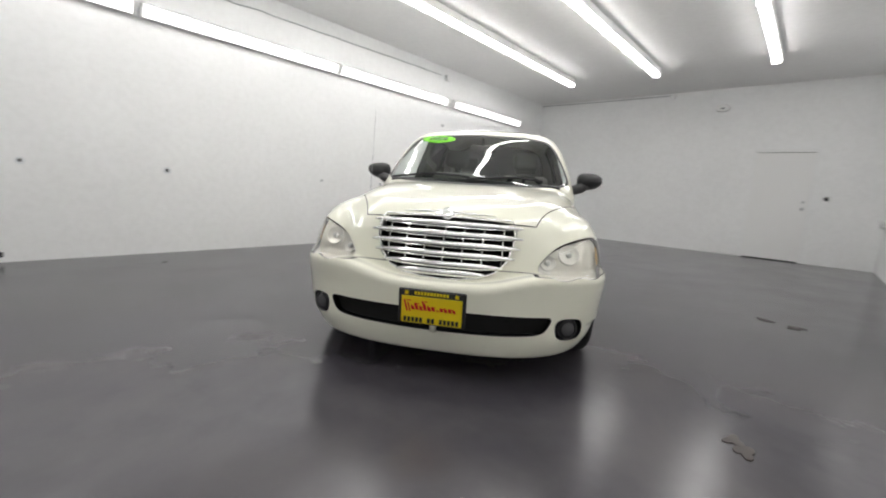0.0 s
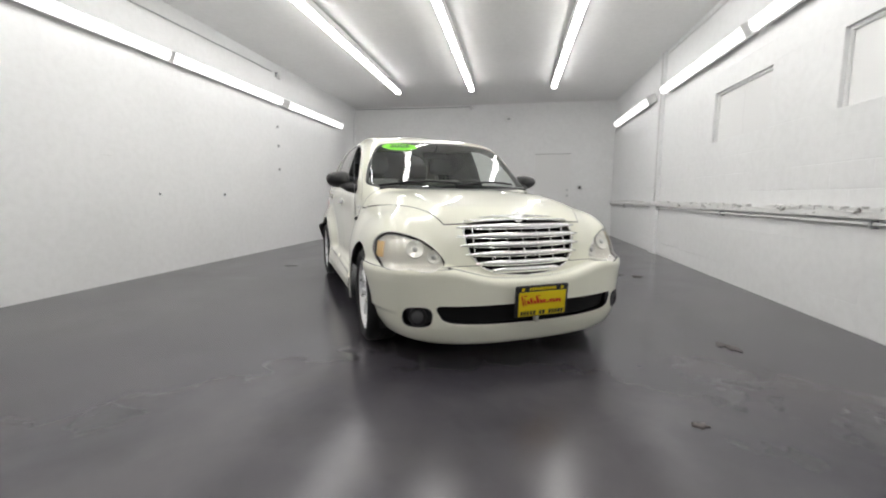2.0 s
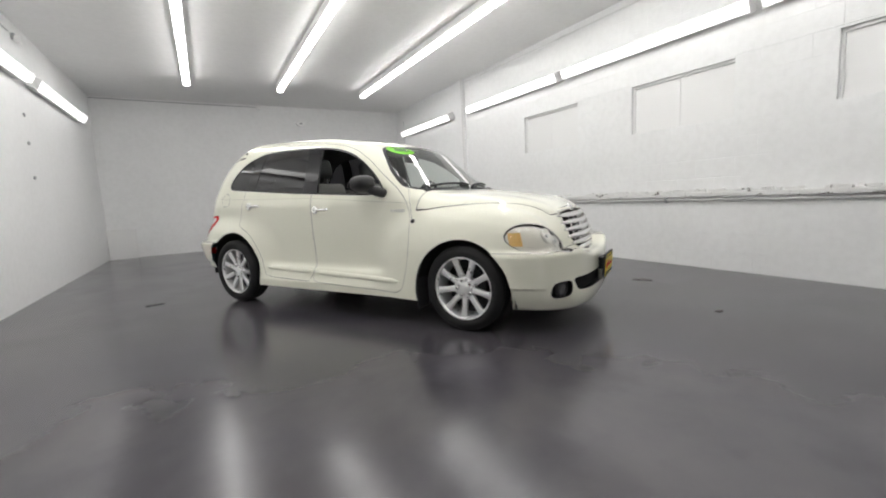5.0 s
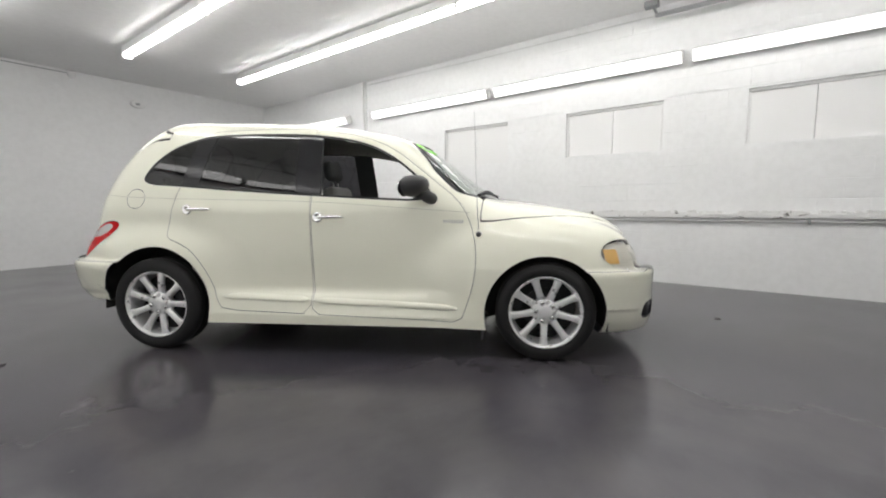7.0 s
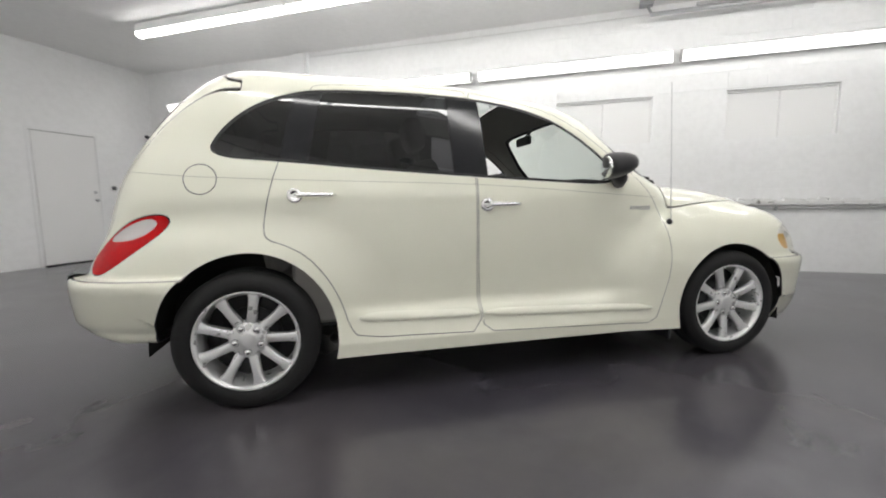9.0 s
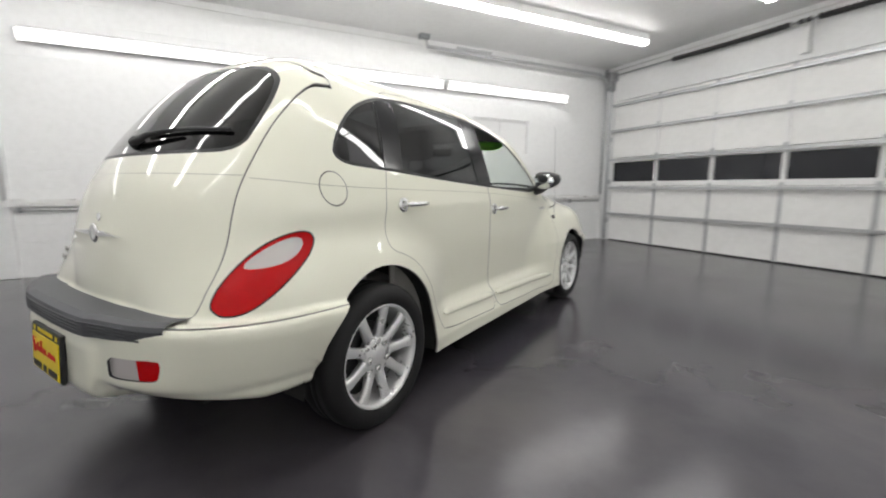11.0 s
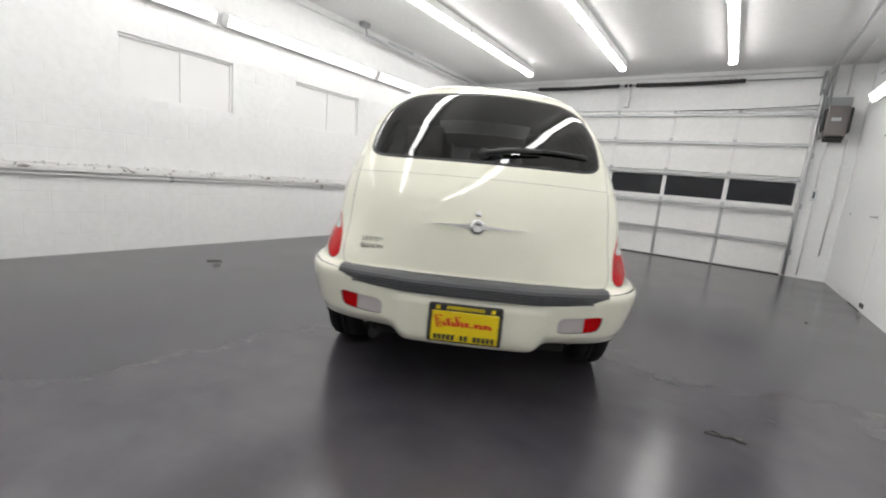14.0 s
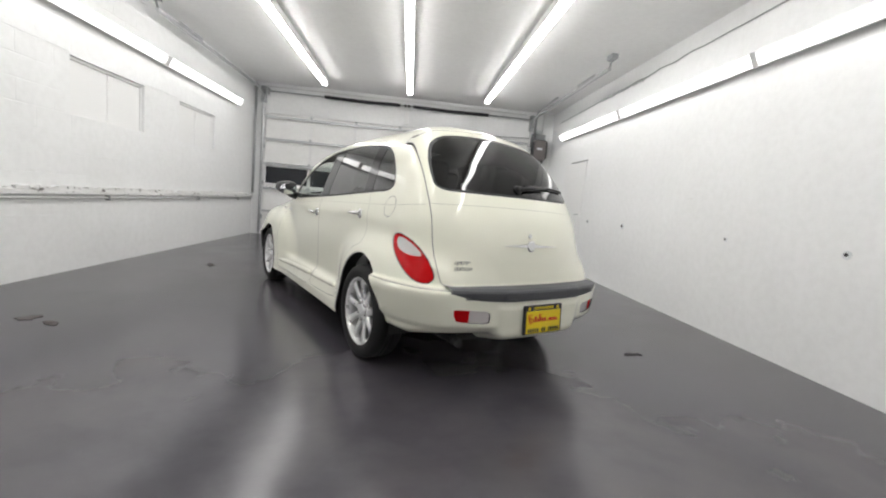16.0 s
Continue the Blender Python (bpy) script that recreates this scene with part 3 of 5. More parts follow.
def glass(name, tint, gloss=1.0, low=0.06):
    m = bpy.data.materials.new(name)
    m.use_nodes = True
    nt = m.node_tree
    for n in list(nt.nodes):
        if n.type != "OUTPUT_MATERIAL":
            nt.nodes.remove(n)
    out = next(n for n in nt.nodes if n.type == "OUTPUT_MATERIAL")
    tr = nt.nodes.new("ShaderNodeBsdfTransparent")
    tr.inputs[0].default_value = (*tint, 1)
    gl = nt.nodes.new("ShaderNodeBsdfGlossy")
    gl.inputs["Roughness"].default_value = 0.01
    gl.inputs[0].default_value = (gloss, gloss, gloss, 1)
    lw = nt.nodes.new("ShaderNodeLayerWeight")
    lw.inputs[0].default_value = 0.5
    pw = nt.nodes.new("ShaderNodeMath")
    pw.operation = "POWER"
    pw.inputs[1].default_value = 4.0
    nt.links.new(lw.outputs["Facing"], pw.inputs[0])
    fr = nt.nodes.new("ShaderNodeMath")
    fr.operation = "MULTIPLY_ADD"
    fr.inputs[1].default_value, fr.inputs[2].default_value = 0.92, low
    nt.links.new(pw.outputs[0], fr.inputs[0])
    mx = nt.nodes.new("ShaderNodeMixShader")
    nt.links.new(fr.outputs[0], mx.inputs[0])
    nt.links.new(tr.outputs[0], mx.inputs[1])
    nt.links.new(gl.outputs[0], mx.inputs[2])
    nt.links.new(mx.outputs[0], out.inputs[0])
    return m


M_GLASS = glass("windscreen_glass", (0.80, 0.86, 0.82))
M_TINT = glass("dark_tinted_glass", (0.055, 0.055, 0.06), low=0.055)
M_LENS = glass("clear_lamp_cover", (0.95, 0.94, 0.90), low=0.05)


# ---- the car: body as one smooth implicit form, right half, x right, y ahead, z up ----
def spline(v, pts):
    p = np.array(pts, float)
    xs, ys = p[:, 0], p[:, 1]
    d = np.diff(ys) / np.diff(xs)
    m = np.r_[d[0], np.where(d[:-1] * d[1:] > 0, 2 * d[:-1] * d[1:] / np.where(d[:-1] + d[1:] == 0, 1, d[:-1] + d[1:]), 0), d[-1]]
    v = np.asarray(v, float)
    i = np.clip(np.searchsorted(xs, v) - 1, 0, len(xs) - 2)
    h = xs[i + 1] - xs[i]
    t = np.clip((v - xs[i]) / h, 0, 1)
    out = (2 * t**3 - 3 * t**2 + 1) * ys[i] + (t**3 - 2 * t**2 + t) * h * m[i] + (3 * t**2 - 2 * t**3) * ys[i + 1] + (t**3 - t**2) * h * m[i + 1]
    out = out + np.where(v < xs[0], (v - xs[0]) * m[0], 0) + np.where(v > xs[-1], (v - xs[-1]) * m[-1], 0)
    return out


def smin(a, b, k):
    h = np.clip(0.5 + 0.5 * (b - a) / k, 0, 1)
    return b * (1 - h) + a * h - k * h * (1 - h)


def smax(a, b, k):
    return -smin(-a, -b, k)


ROOF = ((-1.75, 1.600), (-1.45, 1.622), (-1.2, 1.625), (-0.95, 1.614), (-0.65, 1.60), (-0.25, 1.562), (0.15, 1.50), (0.38, 1.448), (0.50, 1.395), (0.75, 1.215), (1.0, 1.02), (1.3, 0.78))
REAR = ((0.2, -2.02), (0.55, -2.02), (0.75, -2.005), (0.97, -1.95), (1.19, -1.825), (1.34, -1.705), (1.46, -1.59), (1.6, -1.43))
SIDE = ((0.2, 0.745), (0.5, 0.752), (0.75, 0.764), (0.92, 0.765), (1.02, 0.745), (1.2, 0.69), (1.42, 0.61), (1.55, 0.56))
HOOD = ((0.8, 1.05), (1.0, 1.018), (1.28, 0.985), (1.59, 0.925), (1.80, 0.865), (2.0, 0.79))
HOODW = ((0.6, 0.72), (0.8, 0.73), (1.0, 0.72), (1.25, 0.675), (1.5, 0.595), (1.75, 0.485), (2.0, 0.41))
NOSE = ((0.3, 1.99), (0.52, 1.985), (0.62, 1.965), (0.72, 1.935), (0.80, 1.895), (0.88, 1.82))


def fbody(x, y, z):
    X = np.sqrt(x * x + 1e-6)
    side = (X - spline(z, SIDE) * (1 - 0.03 * np.clip((-y - 0.6) / 1.3, 0, 2) ** 2 - 0.05 * np.clip((y - 0.4) / 0.6, 0, 2) ** 2)) * 0.95
    yy = y + 0.17 * X * X
    slope = np.clip((y - 0.30) / 0.3, 0, 1)
    top = (z - spline(np.where(y > 0.2, yy * slope + y * (1 - slope), y), ROOF) + 0.12 * X * X + 0.9 * np.clip((-y - 0.2) / 0.9, 0, 1) * X**4) * (1 - 0.2 * slope)
    tail = (spline(z, REAR) + 0.26 * X * X + 0.60 * X**6 - y) * (1 - 0.25 * np.clip((z - 0.9) / 0.3, 0, 1))
    cabin = smax(smax(side, top, 0.13), tail, 0.10)
    h_top = z - spline(y, HOOD) + 0.10 * X * X
    h_side = (X - spline(y, HOODW) - 0.30 * np.clip(0.88 - z, -0.1, 0.3)) * 0.9
    h_nose = y - spline(z, NOSE) + 0.40 * X * X
    hood = smax(smax(h_top, h_side, 0.12), h_nose, 0.09)
    hood = smax(hood, 0.75 - y, 0.2)
    ff = ((np.abs(X - 0.53) / 0.325) ** 3.4 + (np.abs(y - 1.17) / np.where(y > 1.17, 0.735, 0.76)) ** np.where(y > 1.17, 4.0, 2.3) + (np.abs(z - 0.38) / 0.50) ** 3.0) ** (1 / 3.0)
    ff = (ff - 1) * 0.40
    rf = ((np.abs(X - 0.50) / 0.355) ** 3.6 + (np.abs(y + 1.33) / np.where(y < -1.33, 0.69 - 0.8 * np.clip(X - 0.42, 0, 1) ** 2, 0.68)) ** np.where(y < -1.33, 3.6, 2.3) + (np.abs(z - 0.38) / 0.50) ** 3.0) ** (1 / 3.0)
    rf = (rf - 1) * 0.40
    sill = smax(smax(X - 0.83 + 0.35 * np.clip(z - 0.26, 0, 1), z - 0.375, 0.03), np.abs(y) - 1.1, 0.05)
    fb = ((X / (0.872 - 0.085 * np.clip((0.50 - z) / 0.30, 0, 1.2) ** 1.4)) ** 4.4 + (np.clip(y - 1.2, 0, 2) / (0.875 - 0.10 * X * X)) ** 4.4) ** (1 / 4.4)
    fb = (fb - 1) * 0.82 + 0.9 * np.clip(0.28 - z, 0, 1) ** 2 * 4 * 0.5 + 0.02 * np.cos(np.clip((z - 0.45) / 0.07, -math.pi, math.pi)) * 0.25 - 0.005
    fb = smax(smax(fb, z - 0.575 + 0.075 * np.exp(-((X / 0.40) ** 4)), 0.05), 0.135 - z + 0.05 * X * X, 0.03)
    fb = np.maximum(fb, 1.45 - y)
    rb = ((X / (0.893 - 0.085 * np.clip((0.56 - z) / 0.26, 0, 1.2) ** 1.2)) ** 3.9 + (np.clip(-y - 1.2, 0, 2) / (0.938 - 0.06 * X * X)) ** 3.9) ** (1 / 3.9)
    apron = 1 / (1 + np.exp((X - 0.33 - 0.10 * (z - 0.40)) / 0.012))
    rb = (rb - 1) * 0.85 + 0.010 * np.exp(-(((z - 0.375) / 0.022) ** 2)) * (1 - apron) - 0.014 * apron * np.clip((0.55 - z) / 0.04, 0, 1)
    rb = smax(smax(rb, z - 0.61, 0.035), 0.235 + 0.05 * (1 - apron) + 0.06 * X * X + 0.25 * np.clip(-y - 1.80, 0, 0.5) - z, 0.05)
    rb = np.maximum(rb, y + 1.5)
    f = smin(cabin, smin(hood, ff, 0.09), 0.045)
    f = smin(f, rf, 0.048)
    f = np.maximum(f, np.where(y > 0, np.clip(0.5 * (y - 1.30), 0, 0.14), np.clip(0.8 * (-y - 1.35), 0, 0.30)) + 0.19 - z)
    f = smin(f, sill, 0.07)
    f = smin(f, fb, 0.02)
    f = smin(f, rb, 0.02)
    return np.maximum(f, 0.11 + 0.08 * (np.abs(y) < 1.3) - z)


def gradient(p):
    e = 0.003
    g = np.empty_like(p)
    for k in range(3):
        a, b = p.copy(), p.copy()
        a[:, k] += e
        b[:, k] -= e
        g[:, k] = (fbody(*a.T) - fbody(*b.T)) / (2 * e)
    return g


def surface_mesh(h):
    """Naive surface nets on a regular grid, then pulled on to the form."""
    lo = np.array((-2 * h, -2.3, 0.08))
    n = np.ceil((np.array((0.98, 2.25, 1.68)) - lo) / h).astype(int)
    ax = [lo[k] + h * np.arange(n[k]) for k in range(3)]
    F = fbody(*np.meshgrid(*ax, indexing="ij"))
    S = F < 0
    c = n - 1
    acc, cnt = np.zeros((*c, 3)), np.zeros(c)
    corner = [(i, j, k) for i in (0, 1) for j in (0, 1) for k in (0, 1)]
    sl = lambda o: tuple(slice(o[k], o[k] + c[k]) for k in range(3))
    for a in corner:
        for d in range(3):
            if a[d]:
                continue
            b = tuple(a[k] + (k == d) for k in range(3))
            fa, fb_ = F[sl(a)], F[sl(b)]
            cr = (fa < 0) != (fb_ < 0)
            t = np.where(cr, fa / np.where(cr, fa - fb_, 1), 0)
            for k in range(3):
                acc[..., k] += np.where(cr, a[k] + (t if k == d else 0), 0)
            cnt += cr
    live = cnt > 0
    idx = -np.ones(c, int)
    idx[live] = np.arange(live.sum())
    P = (np.argwhere(live) + acc[live] / cnt[live][:, None]) * h + lo
    tris = []
    for d in range(3):
        u, w = (d + 1) % 3, (d + 2) % 3
        s0 = [slice(1, c[k]) for k in range(3)]
        s0[d] = slice(0, c[d])
        s1 = list(s0)
        s1[d] = slice(1, c[d] + 1)
        A, B = S[tuple(s0)], S[tuple(s1)]
        for flip, where in ((False, A & ~B), (True, ~A & B)):
            q = np.argwhere(where) + np.array([0 if k == d else 1 for k in range(3)])
            eu, ew = np.eye(3, dtype=int)[u], np.eye(3, dtype=int)[w]
            g = [idx[tuple((q - o).T)] for o in (0 * eu, eu, eu + ew, ew)]
            g = np.stack(g if not flip else g[::-1], 1)
            tris += [g[:, [0, 1, 2]], g[:, [0, 2, 3]]]
    tris = np.concatenate(tris)
    for _ in range(4):
        g = gradient(P)
        P = P - np.clip(fbody(*P.T) / np.maximum((g * g).sum(1), 0.05), -h, h)[:, None] * g
    return P, tris


class Skin:
    """Triangles with points and normals."""

    def __init__(self, P, N, T):
        self.P, self.N, self.T = P, N, T

    def tidy(self):
        used = np.unique(self.T)
        m = -np.ones(len(self.P), int)
        m[used] = np.arange(len(used))
        return Skin(self.P[used], self.N[used], m[self.T])


def split(s, field):
    """Cuts a skin along field = 0; returns (inside, outside)."""
    f = field(*s.P.T)
    f = np.where(np.abs(f) < 1e-7, 1e-7, f)
    inside = f < 0
    k = inside[s.T].sum(1)
    mixed = s.T[(k > 0) & (k < 3)]
    if not len(mixed):
        return Skin(s.P, s.N, s.T[k == 3]).tidy(), Skin(s.P, s.N, s.T[k == 0]).tidy()
    lone = np.where(inside[mixed].sum(1) == 1, inside[mixed].argmax(1), (~inside[mixed]).argmax(1))
    r = np.arange(len(mixed))
    a, b, c = mixed[r, lone], mixed[r, (lone + 1) % 3], mixed[r, (lone + 2) % 3]
    edges = np.sort(np.concatenate([np.stack([a, b], 1), np.stack([a, c], 1)]), 1)
    uniq, inv = np.unique(edges, axis=0, return_inverse=True)
    inv = inv.ravel()
    f0, f1 = f[uniq[:, 0]], f[uniq[:, 1]]
    t = (f0 / (f0 - f1))[:, None]
    P = np.concatenate([s.P, s.P[uniq[:, 0]] * (1 - t) + s.P[uniq[:, 1]] * t])
    N = np.concatenate([s.N, s.N[uniq[:, 0]] * (1 - t) + s.N[uniq[:, 1]] * t])
    ab, ac = inv[: len(a)] + len(s.P), inv[len(a):] + len(s.P)
    tip = np.stack([a, ab, ac], 1)
    rest = np.concatenate([np.stack([ab, b, c], 1), np.stack([ab, c, ac], 1)])
    tip_in = inside[a]
    ri = np.concatenate([tip_in, tip_in])
    return (Skin(P, N, np.concatenate([s.T[k == 3], tip[tip_in], rest[~ri]])).tidy(),
            Skin(P, N, np.concatenate([s.T[k == 0], tip[~tip_in], rest[ri]])).tidy())


def poly(u, v, pts, grow=0.0):
    """Signed distance to a closed outline, negative inside."""
    p = np.array(pts, float)
    d = np.full(u.shape, 1e9)
    ins = np.zeros(u.shape, bool)
    for (ax_, ay), (bx, by) in zip(p, np.roll(p, -1, 0)):
        ex, ey = bx - ax_, by - ay
        wx, wy = u - ax_, v - ay
        t = np.clip((wx * ex + wy * ey) / (ex * ex + ey * ey), 0, 1)
        d = np.minimum(d, (wx - ex * t) ** 2 + (wy - ey * t) ** 2)
        c = (ay > v) != (by > v)
        ins ^= c & (u < ex * (v - ay) / (ey if ey else 1e-9) + ax_)
    return np.where(ins, -1, 1) * np.sqrt(d) - grow


def round_outline(pts, times=2):
    """Corner cutting, for smooth outlines."""
    p = np.array(pts, float)
    for _ in range(times):
        q = np.roll(p, -1, 0)
        p = np.stack([0.75 * p + 0.25 * q, 0.25 * p + 0.75 * q], 1).reshape(-1, 2)
    return p


def skin_object(name, skin, material, parent, label="", mirror=0, thick=0.0, inner=None, sink=0.0):
    """mirror 0: right side only, 1: left side only, 2: both in one mesh."""
    P, N, T = skin.P - skin.N * sink, skin.N, skin.T
    if mirror:
        flip = np.array((-1, 1, 1))
        if mirror == 1:
            P, N, T = P * flip, N * flip, T[:, ::-1]
        else:
            P, N, T = np.concatenate([P, P * flip]), np.concatenate([N, N * flip]), np.concatenate([T, T[:, ::-1] + len(P)])
    if thick and len(T):
        # close the rim and add an inner face, so that sheet edges have depth
        e = np.concatenate([T[:, [0, 1]], T[:, [1, 2]], T[:, [2, 0]]])
        key = {}
        for i, (a, b) in enumerate(e.tolist()):
            key[(a, b)] = i
        rim = [(a, b) for (a, b) in key if (b, a) not in key and not (abs(P[a][0]) < 1e-4 and abs(P[b][0]) < 1e-4)]
        n = len(P)
        outerT = len(T)
        extra = [(a, a + n, b) for a, b in rim] + [(b, a + n, b + n) for a, b in rim]
        P, N = np.concatenate([P, P - N * thick]), np.concatenate([N, -N])
        T = np.concatenate([T, T[:, ::-1] + n, np.array(extra, int).reshape(-1, 3)])
        ids = np.zeros(len(T), int)
        ids[outerT:] = 1
    me = bpy.data.meshes.new(name)
    me.from_pydata(P.tolist(), [], T.tolist())
    me.materials.append(material)
    if thick and len(skin.T):
        me.materials.append(inner or material)
        me.polygons.foreach_set("material_index", ids.astype(np.int32))
    me.polygons.foreach_set("use_smooth", np.ones(len(T), bool))
    me.update()
    if len(T):
        me.normals_split_custom_set_from_vertices((N / np.maximum(np.linalg.norm(N, axis=1), 1e-9)[:, None]).tolist())
    ob = new(name, me)
    ob.parent = parent
    if label:
        ob["label"] = label
    return ob


CAR_TURN = 30.2
car = thing("car", "cream white retro hatchback car with chrome grille parked indoors", "car", at=pose(0, 0, 0, 0, 0, CAR_TURN))

P_, T_ = surface_mesh(0.0165)
N_ = gradient(P_)
N_ /= np.maximum(np.linalg.norm(N_, axis=1), 1e-6)[:, None]
whole, _ = split(Skin(P_, N_, T_), lambda x, y, z: -x)
whole.P[:, 0] = np.maximum(whole.P[:, 0], 0)

FW, RW = (1.30, 0.30), (-1.29, 0.312)
seams = []


def carve(s, field, gap=0.0018):
    """Takes the piece inside field out of the skin with a narrow dark gap round it."""
    piece, rest = split(s, lambda x, y, z: field(x, y, z) + gap)
    strip, rest = split(rest, lambda x, y, z: field(x, y, z) - gap)
    seams.append(strip)
    return piece, rest


def arch(y0, z0, r, rz):
    return lambda x, y, z: np.maximum((np.sqrt((y - y0) ** 2 + ((z - z0) * r / rz) ** 2) - r), 0.45 - x)


whole = split(whole, arch(1.29, 0.29, 0.368, 0.365))[1]
whole = split(whole, arch(-1.275, 0.30, 0.378, 0.405))[1]
whole = split(whole, lambda x, y, z: np.where(np.abs(y) < 1.3, z - 0.2, z - 0.05))[1]

# glazing
DLO = round_outline([(-1.44, 1.125), (-1.14, 1.105), (-0.65, 1.062), (0.11, 1.012), (0.62, 0.985), (0.55, 1.115), (0.32, 1.305), (0.10, 1.40), (-0.17, 1.445), (-0.5, 1.467), (-0.95, 1.468), (-1.10, 1.435), (-1.25, 1.37), (-1.38, 1.25)], 2)
dlo, whole = split(whole, lambda x, y, z: np.maximum(poly(y, z, DLO), 0.4 - x))
ring, dlo = split(dlo, lambda x, y, z: -poly(y, z, DLO, -0.014))
lean = lambda y, z: y - 0.22 * (z - 1.1)
FRONTWIN = [(-0.135, 0.9), (0.9, 0.9), (0.9, 1.6), (-0.165, 1.6)]
front_win, pill = split(dlo, lambda x, y, z: poly(y, z, FRONTWIN))
quarter, pill = split(pill, lambda x, y, z: lean(y, z) + 1.135)
rear_win, pill = split(pill, lambda x, y, z: np.maximum(-(lean(y, z) + 1.01), y + 0.315 + 0.03 * (z - 1.1)))
bpill, cpill = split(pill, lambda x, y, z: -0.6 - y)
WS = round_outline([(-0.5, 0.985), (0.54, 1.0), (0.70, 1.03), (0.685, 1.10), (0.64, 1.22), (0.555, 1.365), (0.47, 1.40), (0.2, 1.416), (-0.5, 1.424)], 2)
wind, whole = split(whole, lambda x, y, z: np.maximum(poly(x, z, WS), 0.28 - y))
wring, wind = split(wind, lambda x, y, z: -poly(x, z, WS, -0.016))
BL = round_outline([(-0.5, 1.154), (0.4, 1.148), (0.59, 1.152), (0.59, 1.26), (0.56, 1.38), (0.495, 1.478), (0.33, 1.538), (-0.5, 1.564)], 2)
back, whole = split(whole, lambda x, y, z: np.maximum(poly(x, z, BL), y + 1.3))
bring, back = split(back, lambda x, y, z: -poly(x, z, BL, -0.014))
SR = round_outline([(-0.5, -0.33), (0.36, -0.33), (0.39, -0.30), (0.39, 0.08), (0.36, 0.11), (-0.5, 0.12)], 1)
sun, whole = carve(whole, lambda x, y, z: np.maximum(poly(x, y, SR), 1.3 - z), 0.004)

# lamps
def slant(nx, ny, x0, y0):
    return lambda x, y: -ny * (x - x0) + nx * (y - y0)


HL = round_outline([(-0.262, 0.665), (-0.225, 0.722), (-0.15, 0.752), (-0.05, 0.748), (0.05, 0.718), (0.13, 0.665), (0.195, 0.595), (0.185, 0.556), (0.11, 0.552), (0.045, 0.572), (-0.02, 0.555), (-0.13, 0.560), (-0.225, 0.605)], 2)
_u = slant(0.6, 0.8, 0.64, 1.80)
lampf, whole = carve(whole, lambda x, y, z: np.maximum(poly(_u(x, y), z, HL), 1.3 - y), 0.0016)
TL = round_outline([(-0.165, 0.665), (-0.135, 0.725), (-0.065, 0.80), (0.01, 0.852), (0.10, 0.880), (0.145, 0.86), (0.135, 0.80), (0.085, 0.735), (0.02, 0.675), (-0.055, 0.628), (-0.13, 0.622), (-0.16, 0.645)], 2)
_t = slant(0.7071, -0.7071, 0.77, -1.79)
lampr, whole = carve(whole, lambda x, y, z: np.maximum(poly(_t(x, y), z, TL), y + 1.4), 0.003)

# grille, intake and fog recesses
GR = round_outline([(-0.5, 0.815), (0.2, 0.81), (0.35, 0.795), (0.355, 0.70), (0.32, 0.60), (0.24, 0.53), (0.1, 0.508), (-0.5, 0.50)], 2)
grille_skin, whole = split(whole, lambda x, y, z: np.maximum(poly(x, z, GR), 1.6 - y))
IN = round_outline([(-0.4, 0.366), (0.3, 0.368), (0.50, 0.372), (0.575, 0.374), (0.555, 0.325), (0.525, 0.285), (0.40, 0.272), (0.2, 0.264), (-0.4, 0.262)], 2)
intake, whole = split(whole, lambda x, y, z: np.maximum(poly(x, z, IN), 1.6 - y))
FG = round_outline([(0.59, 0.365), (0.70, 0.365), (0.725, 0.33), (0.72, 0.265), (0.68, 0.25), (0.60, 0.26), (0.583, 0.305)], 2)
fogr, whole = split(whole, lambda x, y, z: np.maximum(poly(x, z, FG), 1.5 - y))
BR = round_outline([(0.40, 0.498), (0.50, 0.503), (0.605, 0.508), (0.612, 0.495), (0.60, 0.450), (0.585, 0.436), (0.50, 0.431), (0.405, 0.427), (0.398, 0.44)], 1)
refl, whole = split(whole, lambda x, y, z: np.maximum(poly(x, z, BR), y + 1.8))

# bumpers, hood, doors, hatch, fuel flap
fbumper, whole = carve(whole, lambda x, y, z: np.maximum(z - 0.565 - 0.0 * x, 1.50 - y))
rbumper, whole = carve(whole, lambda x, y, z: np.maximum(z - 0.605, y + 1.50))
HW = ((0.9, 0.755), (1.0, 0.745), (1.25, 0.695), (1.5, 0.61), (1.75, 0.49), (2.0, 0.39))
hood_s, whole = carve(whole, lambda x, y, z: np.maximum(np.maximum(x - spline(y, HW), 0.955 - y - 0.10 * x * x), 0.812 - 0.05 * x - z), 0.0028)
CREASE = ((-1.9, 1.075), (-1.45, 1.035), (-0.2, 0.995), (0.5, 0.945), (0.9, 0.915))
crease_zone = lambda x, y, z: np.maximum(0.5 - x, np.maximum(y - 0.84, -1.75 - y))
# thin strip along the shoulder crease, coloured darker to draw its shade line
under, over = split(whole, lambda x, y, z: np.maximum(z - spline(y, CREASE) - 0.0013, crease_zone(x, y, z)))
crease, under = split(under, lambda x, y, z: spline(y, CREASE) - 0.0013 - z)
whole = Skin(np.concatenate([over.P, under.P]), np.concatenate([over.N, under.N]), np.concatenate([over.T, under.T + len(over.P)]))
FD = round_outline([(-0.2, 1.40), (-0.2, 1.2), (-0.2, 0.67), (-0.192, 0.40), (-0.19, 0.268), (0.0, 0.262), (0.6, 0.245), (0.775, 0.24), (0.82, 0.36), (0.865, 0.52), (0.873, 0.71), (0.83, 0.88), (0.76, 1.0), (0.585, 1.14), (0.345, 1.335), (0.12, 1.43), (-0.15, 1.478), (-0.2, 1.48)], 1)
